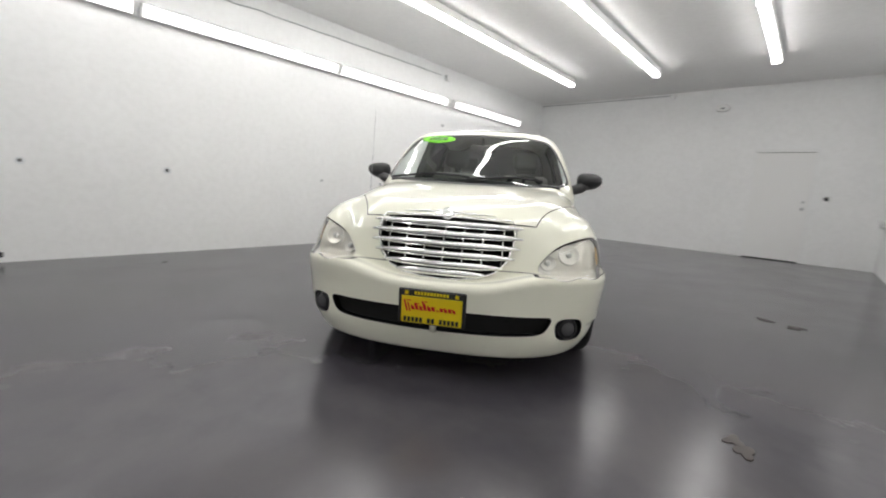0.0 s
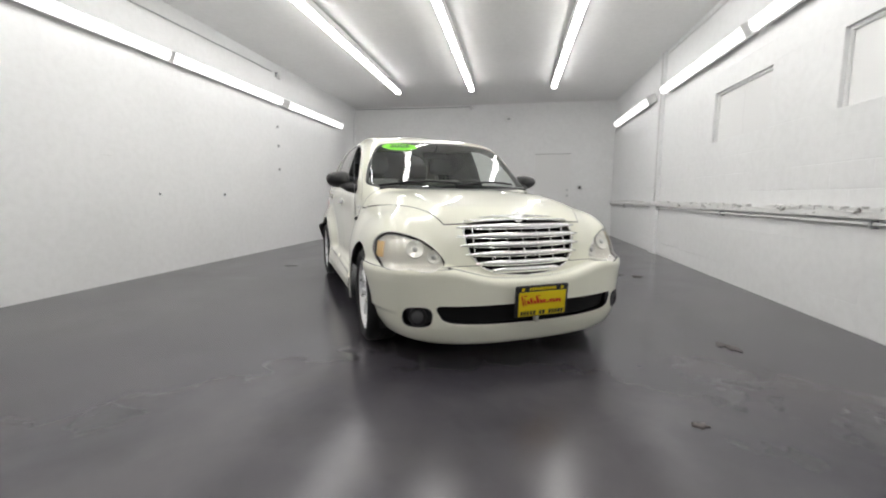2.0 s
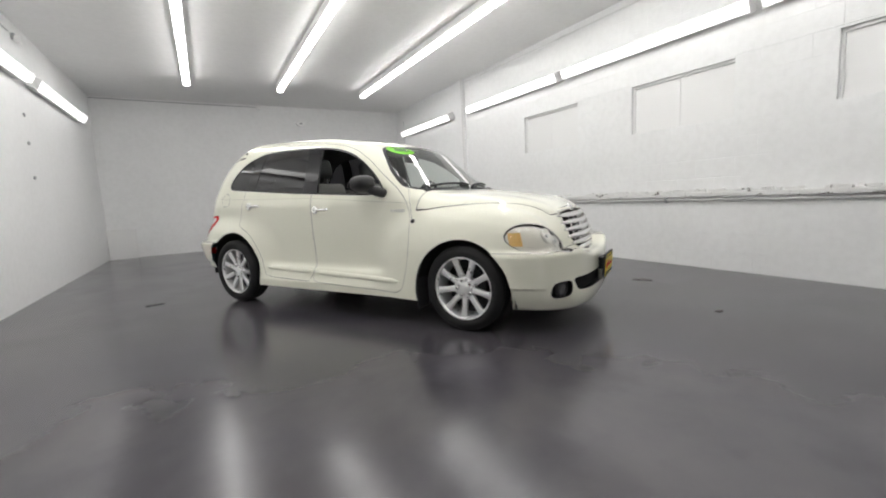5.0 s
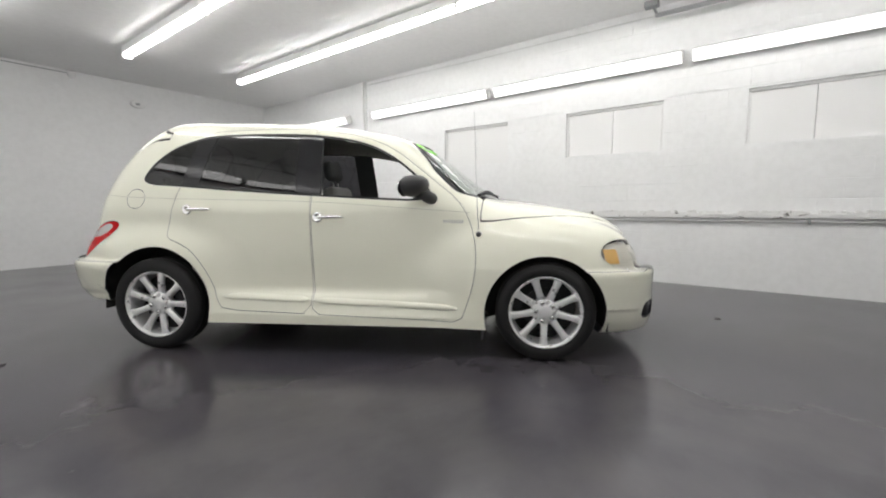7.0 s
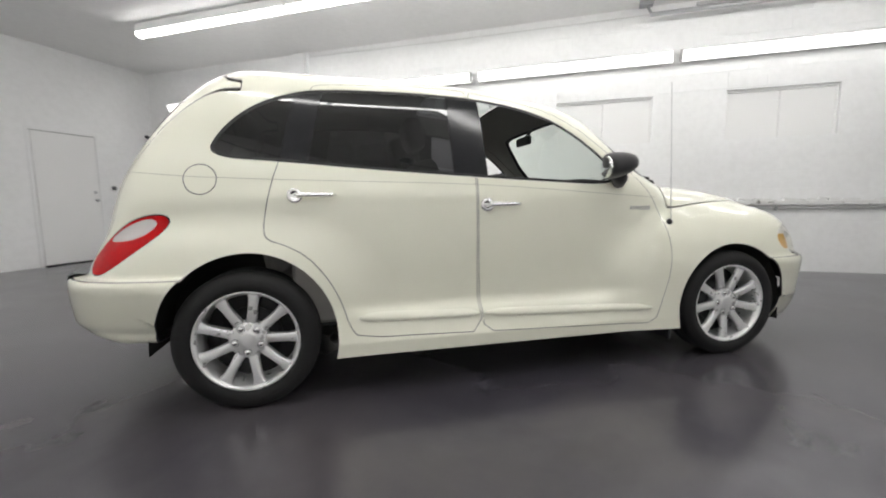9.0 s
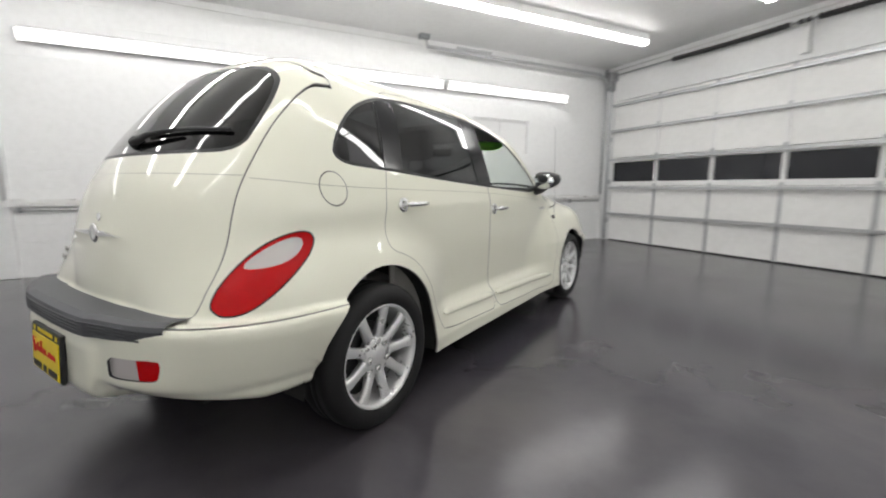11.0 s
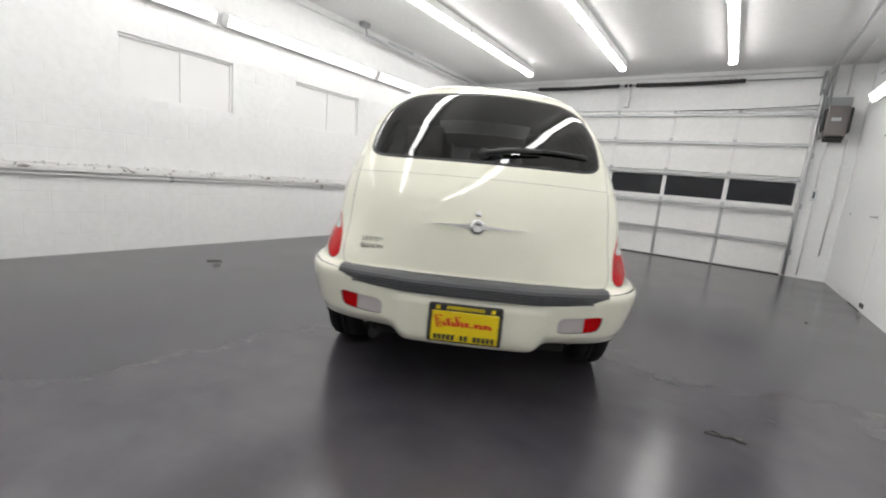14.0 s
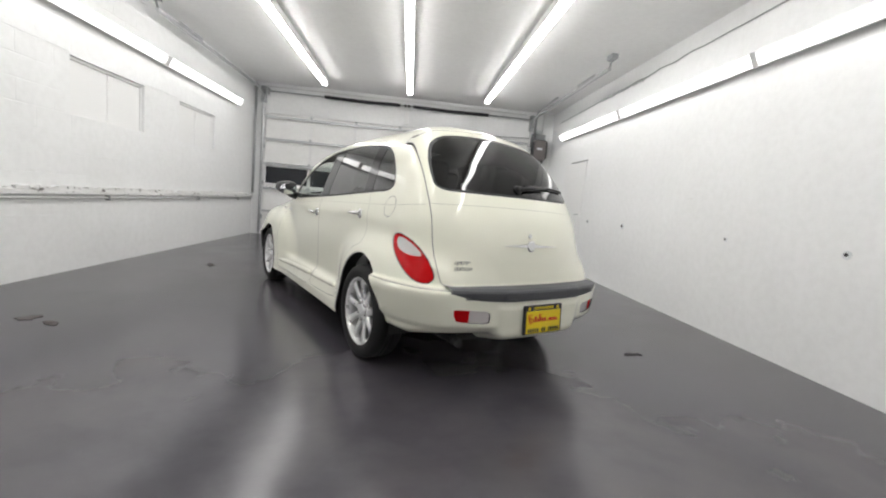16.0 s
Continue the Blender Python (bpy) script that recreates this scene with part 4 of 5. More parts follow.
RD = round_outline([(-0.208, 1.482), (-0.208, 1.2), (-0.208, 0.5), (-0.198, 0.268), (-0.4, 0.275), (-0.80, 0.285), (-0.845, 0.34), (-0.875, 0.45), (-0.93, 0.57), (-1.02, 0.68), (-1.12, 0.735), (-1.185, 0.755), (-1.205, 0.80), (-1.19, 0.90), (-1.15, 1.06), (-1.09, 1.2), (-1.0, 1.48), (-0.9, 1.50), (-0.5, 1.50), (-0.25, 1.495)], 1)
fdoor, whole = carve(whole, lambda x, y, z: np.maximum(poly(y, z, FD), 0.42 - x))
rdoor, whole = carve(whole, lambda x, y, z: np.maximum(poly(y, z, RD), 0.42 - x))
fuel, whole = carve(whole, lambda x, y, z: np.maximum(np.sqrt((y + 1.455) ** 2 + (z - 1.025) ** 2) - 0.066, 0.4 - x), 0.002)
HT = round_outline([(-0.6, 0.61), (0.61, 0.61), (0.65, 0.64), (0.645, 0.85), (0.637, 1.05), (0.627, 1.2), (0.60, 1.385), (0.54, 1.508), (0.355, 1.574), (-0.6, 1.598)], 2)
hatch, whole = carve(whole, lambda x, y, z: np.maximum(poly(x, z, HT), y + 1.3))

hatch_low, hatch_top = split(hatch, lambda x, y, z: z - 1.082 + 0.03 * x * x)
# same for the tailgate: a narrow strip carrying the crease's shade as colour
hatch_line, hatch_low = split(hatch_low, lambda x, y, z: 1.0795 - 0.03 * x * x - z)
hatch = Skin(np.concatenate([hatch_top.P, hatch_low.P]), np.concatenate([hatch_top.N, hatch_low.N]), np.concatenate([hatch_top.T, hatch_low.T + len(hatch_top.P)]))

SHEET = 0.012
skin_object("body", whole, M_PAINT, car, "cream painted body shell", 2, SHEET, M_TRIMIN)
for side in (0, 1):
    skin_object("shoulder_crease_shade", crease, M_CREASESHADE, car, "", side, sink=0.001)
skin_object("hood", hood_s, M_PAINT, car, "", 2)
skin_object("front_bumper", fbumper, M_PAINT, car, "", 2, SHEET, M_BLACK)
skin_object("rear_bumper", rbumper, M_PAINT, car, "", 2, SHEET, M_BLACK)
tailgate = skin_object("tailgate", hatch, M_PAINT, car, "", 2, SHEET, M_TRIMIN)
skin_object("tailgate_crease_shade", hatch_line, M_CREASESHADE, tailgate, "", 2, sink=0.001)
skin_object("windscreen", wind, M_GLASS, car, "clear windscreen glass", 2)
skin_object("windscreen_seal", wring, M_RUBBER, car, "black rubber seal", 2)
skin_object("rear_window", back, M_TINT, tailgate, "dark tinted glass", 2)
skin_object("rear_window_seal", bring, M_RUBBER, tailgate, "black rubber seal", 2)
skin_object("sunroof", sun, M_GLASS, car, "glass sunroof panel", 2)
for seam in seams:
    for side in (0, 1):
        skin_object("panel_gap", seam, M_GAP, car, "dark recessed panel gap", side, sink=0.007)
doors = {}
for side in (0, 1):
    doors[side, "f"] = skin_object("front_door", fdoor, M_PAINT, car, "", side, SHEET, M_TRIMIN)
    doors[side, "r"] = skin_object("rear_door", rdoor, M_PAINT, car, "", side, SHEET, M_TRIMIN)
    skin_object("fuel_flap" if side == 0 else "side_flap", fuel, M_PAINT, car, "", side)
    skin_object("window_seal", ring, M_RUBBER, car, "black rubber seal", side, sink=0.002)
    skin_object("rear_door_glass", rear_win, M_TINT, doors[side, "r"], "dark tinted glass", side, sink=0.004)
    skin_object("quarter_glass", quarter, M_TINT, car, "dark tinted glass", side, sink=0.004)
    skin_object("b_pillar", bpill, M_PILLAR, car, "gloss black pillar", side, 0.02, M_DASH, sink=0.002)
    skin_object("c_pillar", cpill, M_PILLAR, car, "gloss black pillar", side, 0.02, M_DASH, sink=0.002)

# ---- lamps ----
def pick(fn, lo, hi):
    """Bisection for the form's surface along one line, from outside at lo to inside at hi."""
    for _ in range(15):
        m = (lo + hi) / 2
        if float(fn(m)) > 0:
            lo = m
        else:
            hi = m
    return (lo + hi) / 2


def side_x(y, z):
    return pick(lambda x: fbody(np.array(x), np.array(y), np.array(z)), 1.1, 0.2)


def front_y(x, z):
    return pick(lambda y: fbody(np.array(x), np.array(y), np.array(z)), 2.4, 1.2)


def rear_y(x, z):
    return pick(lambda y: fbody(np.array(x), np.array(y), np.array(z)), -2.4, -1.0)


def lathe(prof, n=32, axis="x", m=None, close=False):
    """prof: (along, radius) pairs turned about an axis."""
    bm = bmesh.new()
    rings = []
    for a, r in prof:
        ring_ = []
        for k in range(n):
            t = 2 * math.pi * k / n
            c, s = r * math.cos(t), r * math.sin(t)
            co = {"x": (a, c, s), "y": (c, a, s), "z": (c, s, a)}[axis]
            ring_.append(bm.verts.new(co))
        rings.append(ring_)
    for ra, rb in zip(rings, rings[1:]):
        for k in range(n):
            f = bm.faces.new((ra[k], ra[(k + 1) % n], rb[(k + 1) % n], rb[k]))
            f.smooth = True
    if prof[0][1] > 1e-4 and not close:
        bm.faces.new(rings[0])
    if prof[-1][1] > 1e-4 and not close:
        bm.faces.new(rings[-1])
    if close:
        for k in range(n):
            bm.faces.new((rings[-1][k], rings[-1][(k + 1) % n], rings[0][(k + 1) % n], rings[0][k])).smooth = True
    bmesh.ops.remove_doubles(bm, verts=bm.verts[:], dist=1e-5)
    bmesh.ops.recalc_face_normals(bm, faces=bm.faces[:])
    if m is not None:
        bmesh.ops.transform(bm, matrix=m, verts=bm.verts[:])
    return bm


M_LAMPIN = mat("lamp_reflector", (0.86, 0.85, 0.82), 0.3, 0.35)
M_LAMPCUP = mat("lamp_cup", (0.88, 0.88, 0.87), 0.28, 0.8)
for side in (0, 1):
    sg = -1 if side else 1
    lamp = skin_object("headlight", lampf, M_LENS, car, "clear headlight lens, slightly hazed", side)
    skin_object("reflector", lampf, M_LAMPIN, lamp, "", side, sink=0.024)
    amb = split(split(lampf, lambda x, y, z: _u(x, y) + 0.165)[0], lambda x, y, z: -0.235 - _u(x, y))[0]
    skin_object("turn_signal", split(split(amb, lambda x, y, z: z - 0.70)[0], lambda x, y, z: 0.61 - z)[0], M_AMBER, lamp, "amber turn signal", side, sink=0.016)
    for (lx, lz, r) in ((0.635, 0.668, 0.050), (0.535, 0.62, 0.038)):
        ly = front_y(lx, lz)
        gn = Vector(gradient(np.array([[lx, ly, lz]]))[0]).normalized()
        at_ = pose(sg * (lx - 0.020 * gn.x), ly - 0.020 * gn.y, lz - 0.020 * gn.z, math.degrees(math.asin(gn.z)), 0, -sg * math.degrees(math.atan2(gn.x, gn.y)))
        part("bulb_reflector", lathe([(0.0, 0.012), (0.0, r * 0.5), (0.005, r * 0.85), (0.008, r), (0.008, r * 1.06), (-0.02, r * 1.06)], 24, "y", at_), M_LAMPCUP, lamp)
        part("bulb", lathe([(0.0, 0.015), (0.008, 0.014), (0.011, 0.009), (0.012, 0.0)], 12, "y", at_), M_STICK, lamp)
    # tail lamp: red round a pale middle
    pale, red = split(lampr, lambda x, y, z: np.maximum(poly(_t(x, y), z, round_outline([(-0.085, 0.765), (-0.04, 0.805), (0.02, 0.840), (0.085, 0.862), (0.112, 0.842), (0.095, 0.80), (0.05, 0.772), (-0.02, 0.762)], 2)), y + 1.4))
    lamp = skin_object("tail_light", red, M_RED, car, "red tail light lens", side, 0.02, M_RED)
    skin_object("reverse_lens", pale, M_CLEARLENS, lamp, "pale lens", side)
    skin_object("fog_bezel", fogr, M_BLACK, car, "black fog light recess", side, sink=0.035)
    fy = front_y(0.652, 0.308)
    fog = part("fog_light", lathe([(-0.03, 0.05), (0.0, 0.05), (0.005, 0.046), (-0.002, 0.042)], 24, "y", pose(sg * 0.652, fy - 0.012, 0.308, 0, 0, -sg * 22), close=False), M_GREYPL, car)
    part("lens", lathe([(-0.002, 0.043), (0.006, 0.03), (0.009, 0.0)], 24, "y", pose(sg * 0.652, fy - 0.012, 0.308, 0, 0, -sg * 22)), M_FOGLENS, fog, "dark glass lens")
    rr, rw = split(refl, lambda x, y, z: 0.525 - x)
    b = skin_object("bumper_lamp", rw, M_CLEARLENS, car, "pale bumper lamp beside a red reflector", side, sink=0.008)
    skin_object("red_reflector", rr, M_RED, b, "red reflector", side, sink=0.006)

# ---- grille ----
skin_object("grille_backing", grille_skin, M_GAPB, car, "black grille opening", 2, sink=0.06)
skin_object("intake_mesh", intake, M_GAPB, car, "black lower air intake", 2, sink=0.04)
grille = part("grille_surround", tube([(sx * px, front_y(px, pz) + 0.004, pz) for sx, px, pz in
              [(1, x, 0.815 - 0.05 * x * x) for x in (0.0, 0.1, 0.2, 0.28, 0.34)] + [(1, 0.36, 0.77), (1, 0.357, 0.70), (1, 0.328, 0.61), (1, 0.275, 0.555), (1, 0.2, 0.522), (1, 0.1, 0.51), (1, 0.0, 0.506)]], 0.005, 8), M_CHROME, car, "chrome grille")
part("grille_surround_left", tube([(-px, front_y(px, pz) + 0.004, pz) for px, pz in
     [(x, 0.815 - 0.05 * x * x) for x in (0.0, 0.1, 0.2, 0.28, 0.34)] + [(0.36, 0.77), (0.357, 0.70), (0.328, 0.61), (0.275, 0.555), (0.2, 0.522), (0.1, 0.51), (0.0, 0.506)]], 0.005, 8), M_CHROME, grille)
for z, w in ((0.775, 0.395), (0.725, 0.40), (0.675, 0.39), (0.625, 0.365), (0.575, 0.315), (0.535, 0.235)):
    bm = bmesh.new()
    secs = []
    for i in range(25):
        x = -w + 2 * w * i / 24
        y = front_y(abs(x), z)
        hh = 0.0185 * (1 - 0.75 * abs(x / w) ** 5)
        secs.append([bm.verts.new((x, y + dy, z + dz)) for dy, dz in ((-0.03, hh), (0.004, hh), (0.012, hh * 0.3), (0.010, -hh * 0.6), (0.0, -hh), (-0.03, -hh))])
    for a, b in zip(secs, secs[1:]):
        for k in range(6):
            bm.faces.new((a[k], b[k], b[(k + 1) % 6], a[(k + 1) % 6])).smooth = k in (1, 2, 3)
    bm.faces.new(secs[0])
    bm.faces.new(secs[-1])
    bmesh.ops.recalc_face_normals(bm, faces=bm.faces[:])
    part("grille_bar", bm, M_CHROME, grille)
for x in (-0.30, -0.20, -0.10, 0.0, 0.10, 0.20, 0.30):
    z0 = 0.525 + 0.35 * max(0, abs(x) - 0.12)
    part("grille_rib", tube([(x, front_y(abs(x), z) - 0.02, z) for z in np.linspace(z0, 0.795, 6)], 0.005, 6), M_CHROME, grille)
for sx in (-1, 1):
    part("hood_strip", tube([(sx * x, front_y(x, 0.835 - 0.03 * x) + 0.003, 0.835 - 0.03 * x) for x in (0.03, 0.1, 0.18, 0.25)], [0.009, 0.008, 0.006, 0.002], 8), M_CHROME, car, "chrome hood strip")


def winged(y, z, span, rot, parent, name):
    """A round medal with two plain tapering wings."""
    w = part(name, lathe([(0.0, 0.036), (0.008, 0.036), (0.013, 0.029), (0.010, 0.018), (0.012, 0.0)], 24, "y", rot), M_CHROME, parent, "chrome winged ornament")
    for sx in (-1, 1):
        bm = bmesh.new()
        top, bot = [], []
        for i in range(10):
            t = i / 9
            top.append((sx * (0.026 + (span - 0.026) * t), 0.014 * (1 - t)))
            bot.append((sx * (0.026 + (span - 0.026) * t), -0.012 * (1 - t) ** 1.5 - 0.001))
        f0 = [bm.verts.new((x, 0.002, z_)) for x, z_ in top + bot[::-1]]
        f1 = [bm.verts.new((x, 0.010, z_ * 0.7)) for x, z_ in top + bot[::-1]]
        bm.faces.new(f0)
        bm.faces.new(f1[::-1])
        for k in range(len(f0)):
            bm.faces.new((f0[k], f0[(k + 1) % len(f0)], f1[(k + 1) % len(f0)], f1[k]))
        bmesh.ops.recalc_face_normals(bm, faces=bm.faces[:])
        bmesh.ops.transform(bm, matrix=rot, verts=bm.verts[:])
        part("wing", bm, M_CHROME, w)
    return w


winged(0, 0, 0.24, pose(0, rear_y(0.0, 0.855) - 0.001, 0.855, 0, 0, 180), car, "rear_ornament")
winged(0, 0, 0.07, pose(0, front_y(0.0, 0.825) - 0.002, 0.825, 22, 0, 0), car, "front_ornament")
part("tailgate_lock", lathe([(0, 0.016), (0.006, 0.016), (0.008, 0.012), (0.006, 0.0)], 16, "y", pose(0, rear_y(0.0, 0.915), 0.915, 0, 0, 180)), M_CHROME, car)

# ---- wheels ----
def wheel_mesh_parts(front):
    R_, W_ = 0.306 if front else 0.312, 0.205
    rimr = 0.222
    wh = new("wheel")
    wh.parent = car
    tyre = [(-0.085, rimr), (-0.10, rimr + 0.02), (-0.103, rimr + 0.05), (-0.095, R_ - 0.02), (-0.08, R_ - 0.006), (-0.06, R_), (-0.022, R_), (-0.020, R_ - 0.007), (-0.012, R_ - 0.007), (-0.010, R_), (0.010, R_), (0.012, R_ - 0.007), (0.02, R_ - 0.007), (0.022, R_), (0.06, R_), (0.08, R_ - 0.006),
            (0.093, R_ - 0.018), (0.098, R_ - 0.03), (0.103, rimr + 0.05), (0.101, rimr + 0.025), (0.094, rimr + 0.008), (0.086, rimr)]
    part("tyre", lathe(tyre, 56, "x", close=True), M_TYRE, wh, "black tyre")
    rim = part("rim", lathe([(-0.085, rimr), (-0.06, rimr - 0.02), (0.02, rimr - 0.024), (0.055, rimr - 0.014), (0.078, rimr - 0.012), (0.088, rimr - 0.004), (0.090, rimr + 0.003), (0.084, rimr + 0.004)], 56, "x", close=True), M_ALLOY, wh, "silver nine-spoke alloy rim")
    part("brake_disc", lathe([(-0.02, 0.02), (-0.02, 0.135), (-0.005, 0.135), (-0.005, 0.02)], 40, "x"), M_DARKSTEEL, wh)
    # black disc added behind the spokes, standing in for the shade between them
    part("inner_shadow_plate", lathe([(-0.05, 0.0), (-0.05, 0.2)], 32, "x"), M_BLACK, wh)
    bm = bmesh.new()
    for k in range(9):
        t = 2 * math.pi * k / 9 + math.pi / 2
        m = Matrix.Rotation(t, 4, "X")
        secs = []
        for r, w, x0, th in ((0.05, 0.024, 0.056, 0.035), (0.085, 0.021, 0.062, 0.03), (0.13, 0.0195, 0.068, 0.026), (0.17, 0.020, 0.073, 0.022), (0.194, 0.023, 0.074, 0.02), (0.212, 0.031, 0.072, 0.02)):
            secs.append([bm.verts.new(m @ Vector(co)) for co in ((x0 - th, r, -w * 1.1), (x0 - 0.008, r, -w), (x0 + 0.002, r, -w * 0.7), (x0 - 0.003, r, 0), (x0 + 0.002, r, w * 0.7), (x0 - 0.008, r, w), (x0 - th, r, w * 1.1))])
        for a, b in zip(secs, secs[1:]):
            for i in range(7):
                bm.faces.new((a[i], b[i], b[(i + 1) % 7], a[(i + 1) % 7])).smooth = True
    bmesh.ops.recalc_face_normals(bm, faces=bm.faces[:])
    part("spokes", bm, M_ALLOY, rim)
    part("hub", lathe([(0.02, 0.085), (0.055, 0.084), (0.062, 0.075), (0.060, 0.045), (0.066, 0.036), (0.070, 0.028), (0.068, 0.0)], 36, "x"), M_ALLOY, rim)
    for k in range(5):
        t = 2 * math.pi * k / 5 + 0.3
        part("lug_nut", lathe([(0.058, 0.0125), (0.066, 0.0125), (0.070, 0.009), (0.070, 0.0)], 8, "x", Matrix.Translation((0, 0.058 * math.cos(t), 0.058 * math.sin(t)))), M_CHROME, rim)
        part("lug_recess", lathe([(0.0605, 0.0185), (0.0625, 0.0175), (0.0605, 0.014)], 14, "x", Matrix.Translation((0, 0.058 * math.cos(t), 0.058 * math.sin(t))), close=True), M_GREYSTEEL, rim)
    return wh


fwheel = wheel_mesh_parts(True)
rwheel = wheel_mesh_parts(False)
fwheel.matrix_basis = pose(0.735, FW[0], 0.306, 18, 0, -2)
rwheel.matrix_basis = pose(0.735, RW[0], 0.312, 30, 0, 0)
for w, y, z in ((fwheel, FW[0], 0.306), (rwheel, RW[0], 0.312)):
    copy_thing(w, pose(-0.735, y, z, 40, 0, 180))
for sx in (-1, 1):
    for y0, z0, r in ((1.29, 0.29, 0.385), (-1.275, 0.30, 0.41)):
        bm = bmesh.new()
        n = 20
        ra, rb, rc = [], [], []
        for k in range(-1, n + 2):
            t = math.pi * min(max(k, 0), n) / n
            c, s = y0 + r * math.cos(t), z0 + r * math.sin(t) - ((0.03 if y0 < 0 and k > n else 0.11) if k in (-1, n + 1) else 0)
            ra.append(bm.verts.new((sx * 0.80, c, s)))
            rb.append(bm.verts.new((sx * 0.52, c, s)))
            rc.append(bm.verts.new((sx * 0.52, y0, z0)))
        for k in range(n + 2):
            bm.faces.new((ra[k], ra[k + 1], rb[k + 1], rb[k]))
            bm.faces.new((rb[k], rb[k + 1], rc[k + 1], rc[k]))
        part("wheel_liner", bm, M_GAP, car, "black wheel arch liner")
    part("mud_flap", box(sx * 0.74 - 0.08, sx * 0.74 + 0.075, 0.90, 0.915, 0.12, 0.36, 0.006), M_BLACK, car)
bm = bmesh.new()
add_box(bm, -0.60, 0.60, -0.95, 0.95, 0.19, 0.24, 0.02)
add_box(bm, -0.5, 0.5, -1.9, 1.8, 0.25, 0.31, 0.02)
part("underbody", bm, M_GAP, car, "dark underbody")
part("exhaust", tube([(-0.42, -1.6, 0.24), (-0.45, -1.80, 0.26), (-0.47, -1.95, 0.265)], 0.026, 14), M_DARKSTEEL, car, "sooty exhaust tip")

# ---- handles, mouldings, mirrors, wipers ----
for side in (0, 1):
    sg = -1 if side else 1
    for key, y0, z0 in (("f", -0.185, 0.895), ("r", -1.095, 0.95)):
        x0 = side_x(y0 + 0.1, z0)
        h = part("door_handle", tube([(sg * (side_x(y0 + d, z0) + o), y0 + d, z0 + 0.002) for d, o in ((0.035, 0.012), (0.05, 0.03), (0.09, 0.036), (0.15, 0.034), (0.19, 0.02), (0.205, 0.006))], [0.010, 0.013, 0.012, 0.011, 0.010, 0.006], 10), M_CHROME, doors[side, key], "chrome pull handle")
        part("escutcheon", lathe([(0.0, 0.034), (0.006, 0.034), (0.012, 0.026), (0.006, 0.018), (0.004, 0.0)], 24, "x", pose(sg * side_x(y0 + 0.03, z0), y0 + 0.03, z0, 0, 0, 0 if sg > 0 else 180)), M_CHROME, h)
    for key, ya, yb, za, zb in (("f", -0.18, 0.755, 0.355, 0.325), ("r", -0.80, -0.215, 0.375, 0.357)):
        bm = bmesh.new()
        secs = []
        for i in range(13):
            t = i / 12
            y, z = ya + (yb - ya) * t, za + (zb - za) * t
            hh = 0.022 * min(1, 8 * t + 0.3, 8 * (1 - t) + 0.3)
            secs.append([bm.verts.new((sg * (side_x(y, z + dz) + o), y, z + dz)) for o, dz in ((-0.004, hh), (0.010, hh * 0.7), (0.013, 0), (0.010, -hh * 0.7), (-0.004, -hh))])
        for a, b in zip(secs, secs[1:]):
            for k in range(4):
                bm.faces.new((a[k], b[k], b[k + 1], a[k + 1])).smooth = True
        bm.faces.new(secs[0])
        bm.faces.new(secs[-1])
        bmesh.ops.recalc_face_normals(bm, faces=bm.faces[:])
        part("moulding", bm, M_PAINT, doors[side, key])
    # mirror: rounded shell, arm and glass
    bm = bmesh.new()
    bmesh.ops.create_uvsphere(bm, u_segments=24, v_segments=14, radius=1)
    for v in bm.verts:
        x, y, z = v.co
        sgn = lambda q: math.copysign(abs(q) ** 0.72, q)
        v.co = (0.092 * sgn(x), 0.105 * sgn(y) if y > 0 else 0.05 * sgn(y), 0.064 * sgn(z) * (1 - 0.18 * x) * (1 - 0.25 * max(0, y)) + 0.012)
    for f in bm.faces:
        f.smooth = True
    bmesh.ops.transform(bm, matrix=pose(sg * 0.872, 0.485, 1.072, 8, 0, -sg * 14) @ (Matrix.Identity(4) if sg > 0 else Matrix.Scale(-1, 4, (1, 0, 0))), verts=bm.verts[:])
    bmesh.ops.recalc_face_normals(bm, faces=bm.faces[:])
    mir = part("side_mirror", bm, M_GREYPL, doors[side, "f"], "dark grey plastic side mirror")
    part("mirror_arm", tube([(sg * 0.69, 0.60, 1.0), (sg * 0.75, 0.59, 1.008), (sg * 0.80, 0.565, 1.025), (sg * 0.85, 0.53, 1.045)], [0.034, 0.038, 0.04, 0.03], 12), M_GREYPL, mir)
    part("mirror_glass", lathe([(0.0, 0.001), (0.0, 0.062), (0.004, 0.062)], 28, "y", pose(sg * 0.872, 0.434, 1.072, 0, 0, -sg * 14) @ Matrix.Diagonal((1.3, 1, 0.85, 1))), M_MIRROR, mir)
    badge_ = part("side_badge", box(sg * side_x(0.73, 0.865) - 0.0015, sg * side_x(0.73, 0.865) + 0.001, 0.665, 0.795, 0.853, 0.857, 0.0005), M_BADGE, doors[side, "f"], "small metal name badge")
    for k in range(8):
        yk = 0.665 + k * 0.0165
        part("badge_stroke", box(sg * side_x(yk, 0.865) - 0.0015, sg * side_x(yk, 0.865) + 0.0015, yk, yk + 0.010, 0.857, 0.875, 0.0005), M_BADGE, badge_)
ant = part("aerial_base", lathe([(0.0, 0.018), (0.012, 0.015), (0.02, 0.007), (0.024, 0.0)], 14, "x", pose(side_x(0.888, 0.785) - 0.003, 0.888, 0.785)), M_BLACK, car)
part("aerial", tube([(side_x(0.888, 0.785) + 0.012, 0.888, 0.785), (side_x(0.888, 0.785) + 0.012, 0.875, 1.05), (side_x(0.888, 0.785) + 0.004, 0.86, 1.52)], [0.002, 0.0016, 0.001], 6), M_GREYSTEEL, ant)
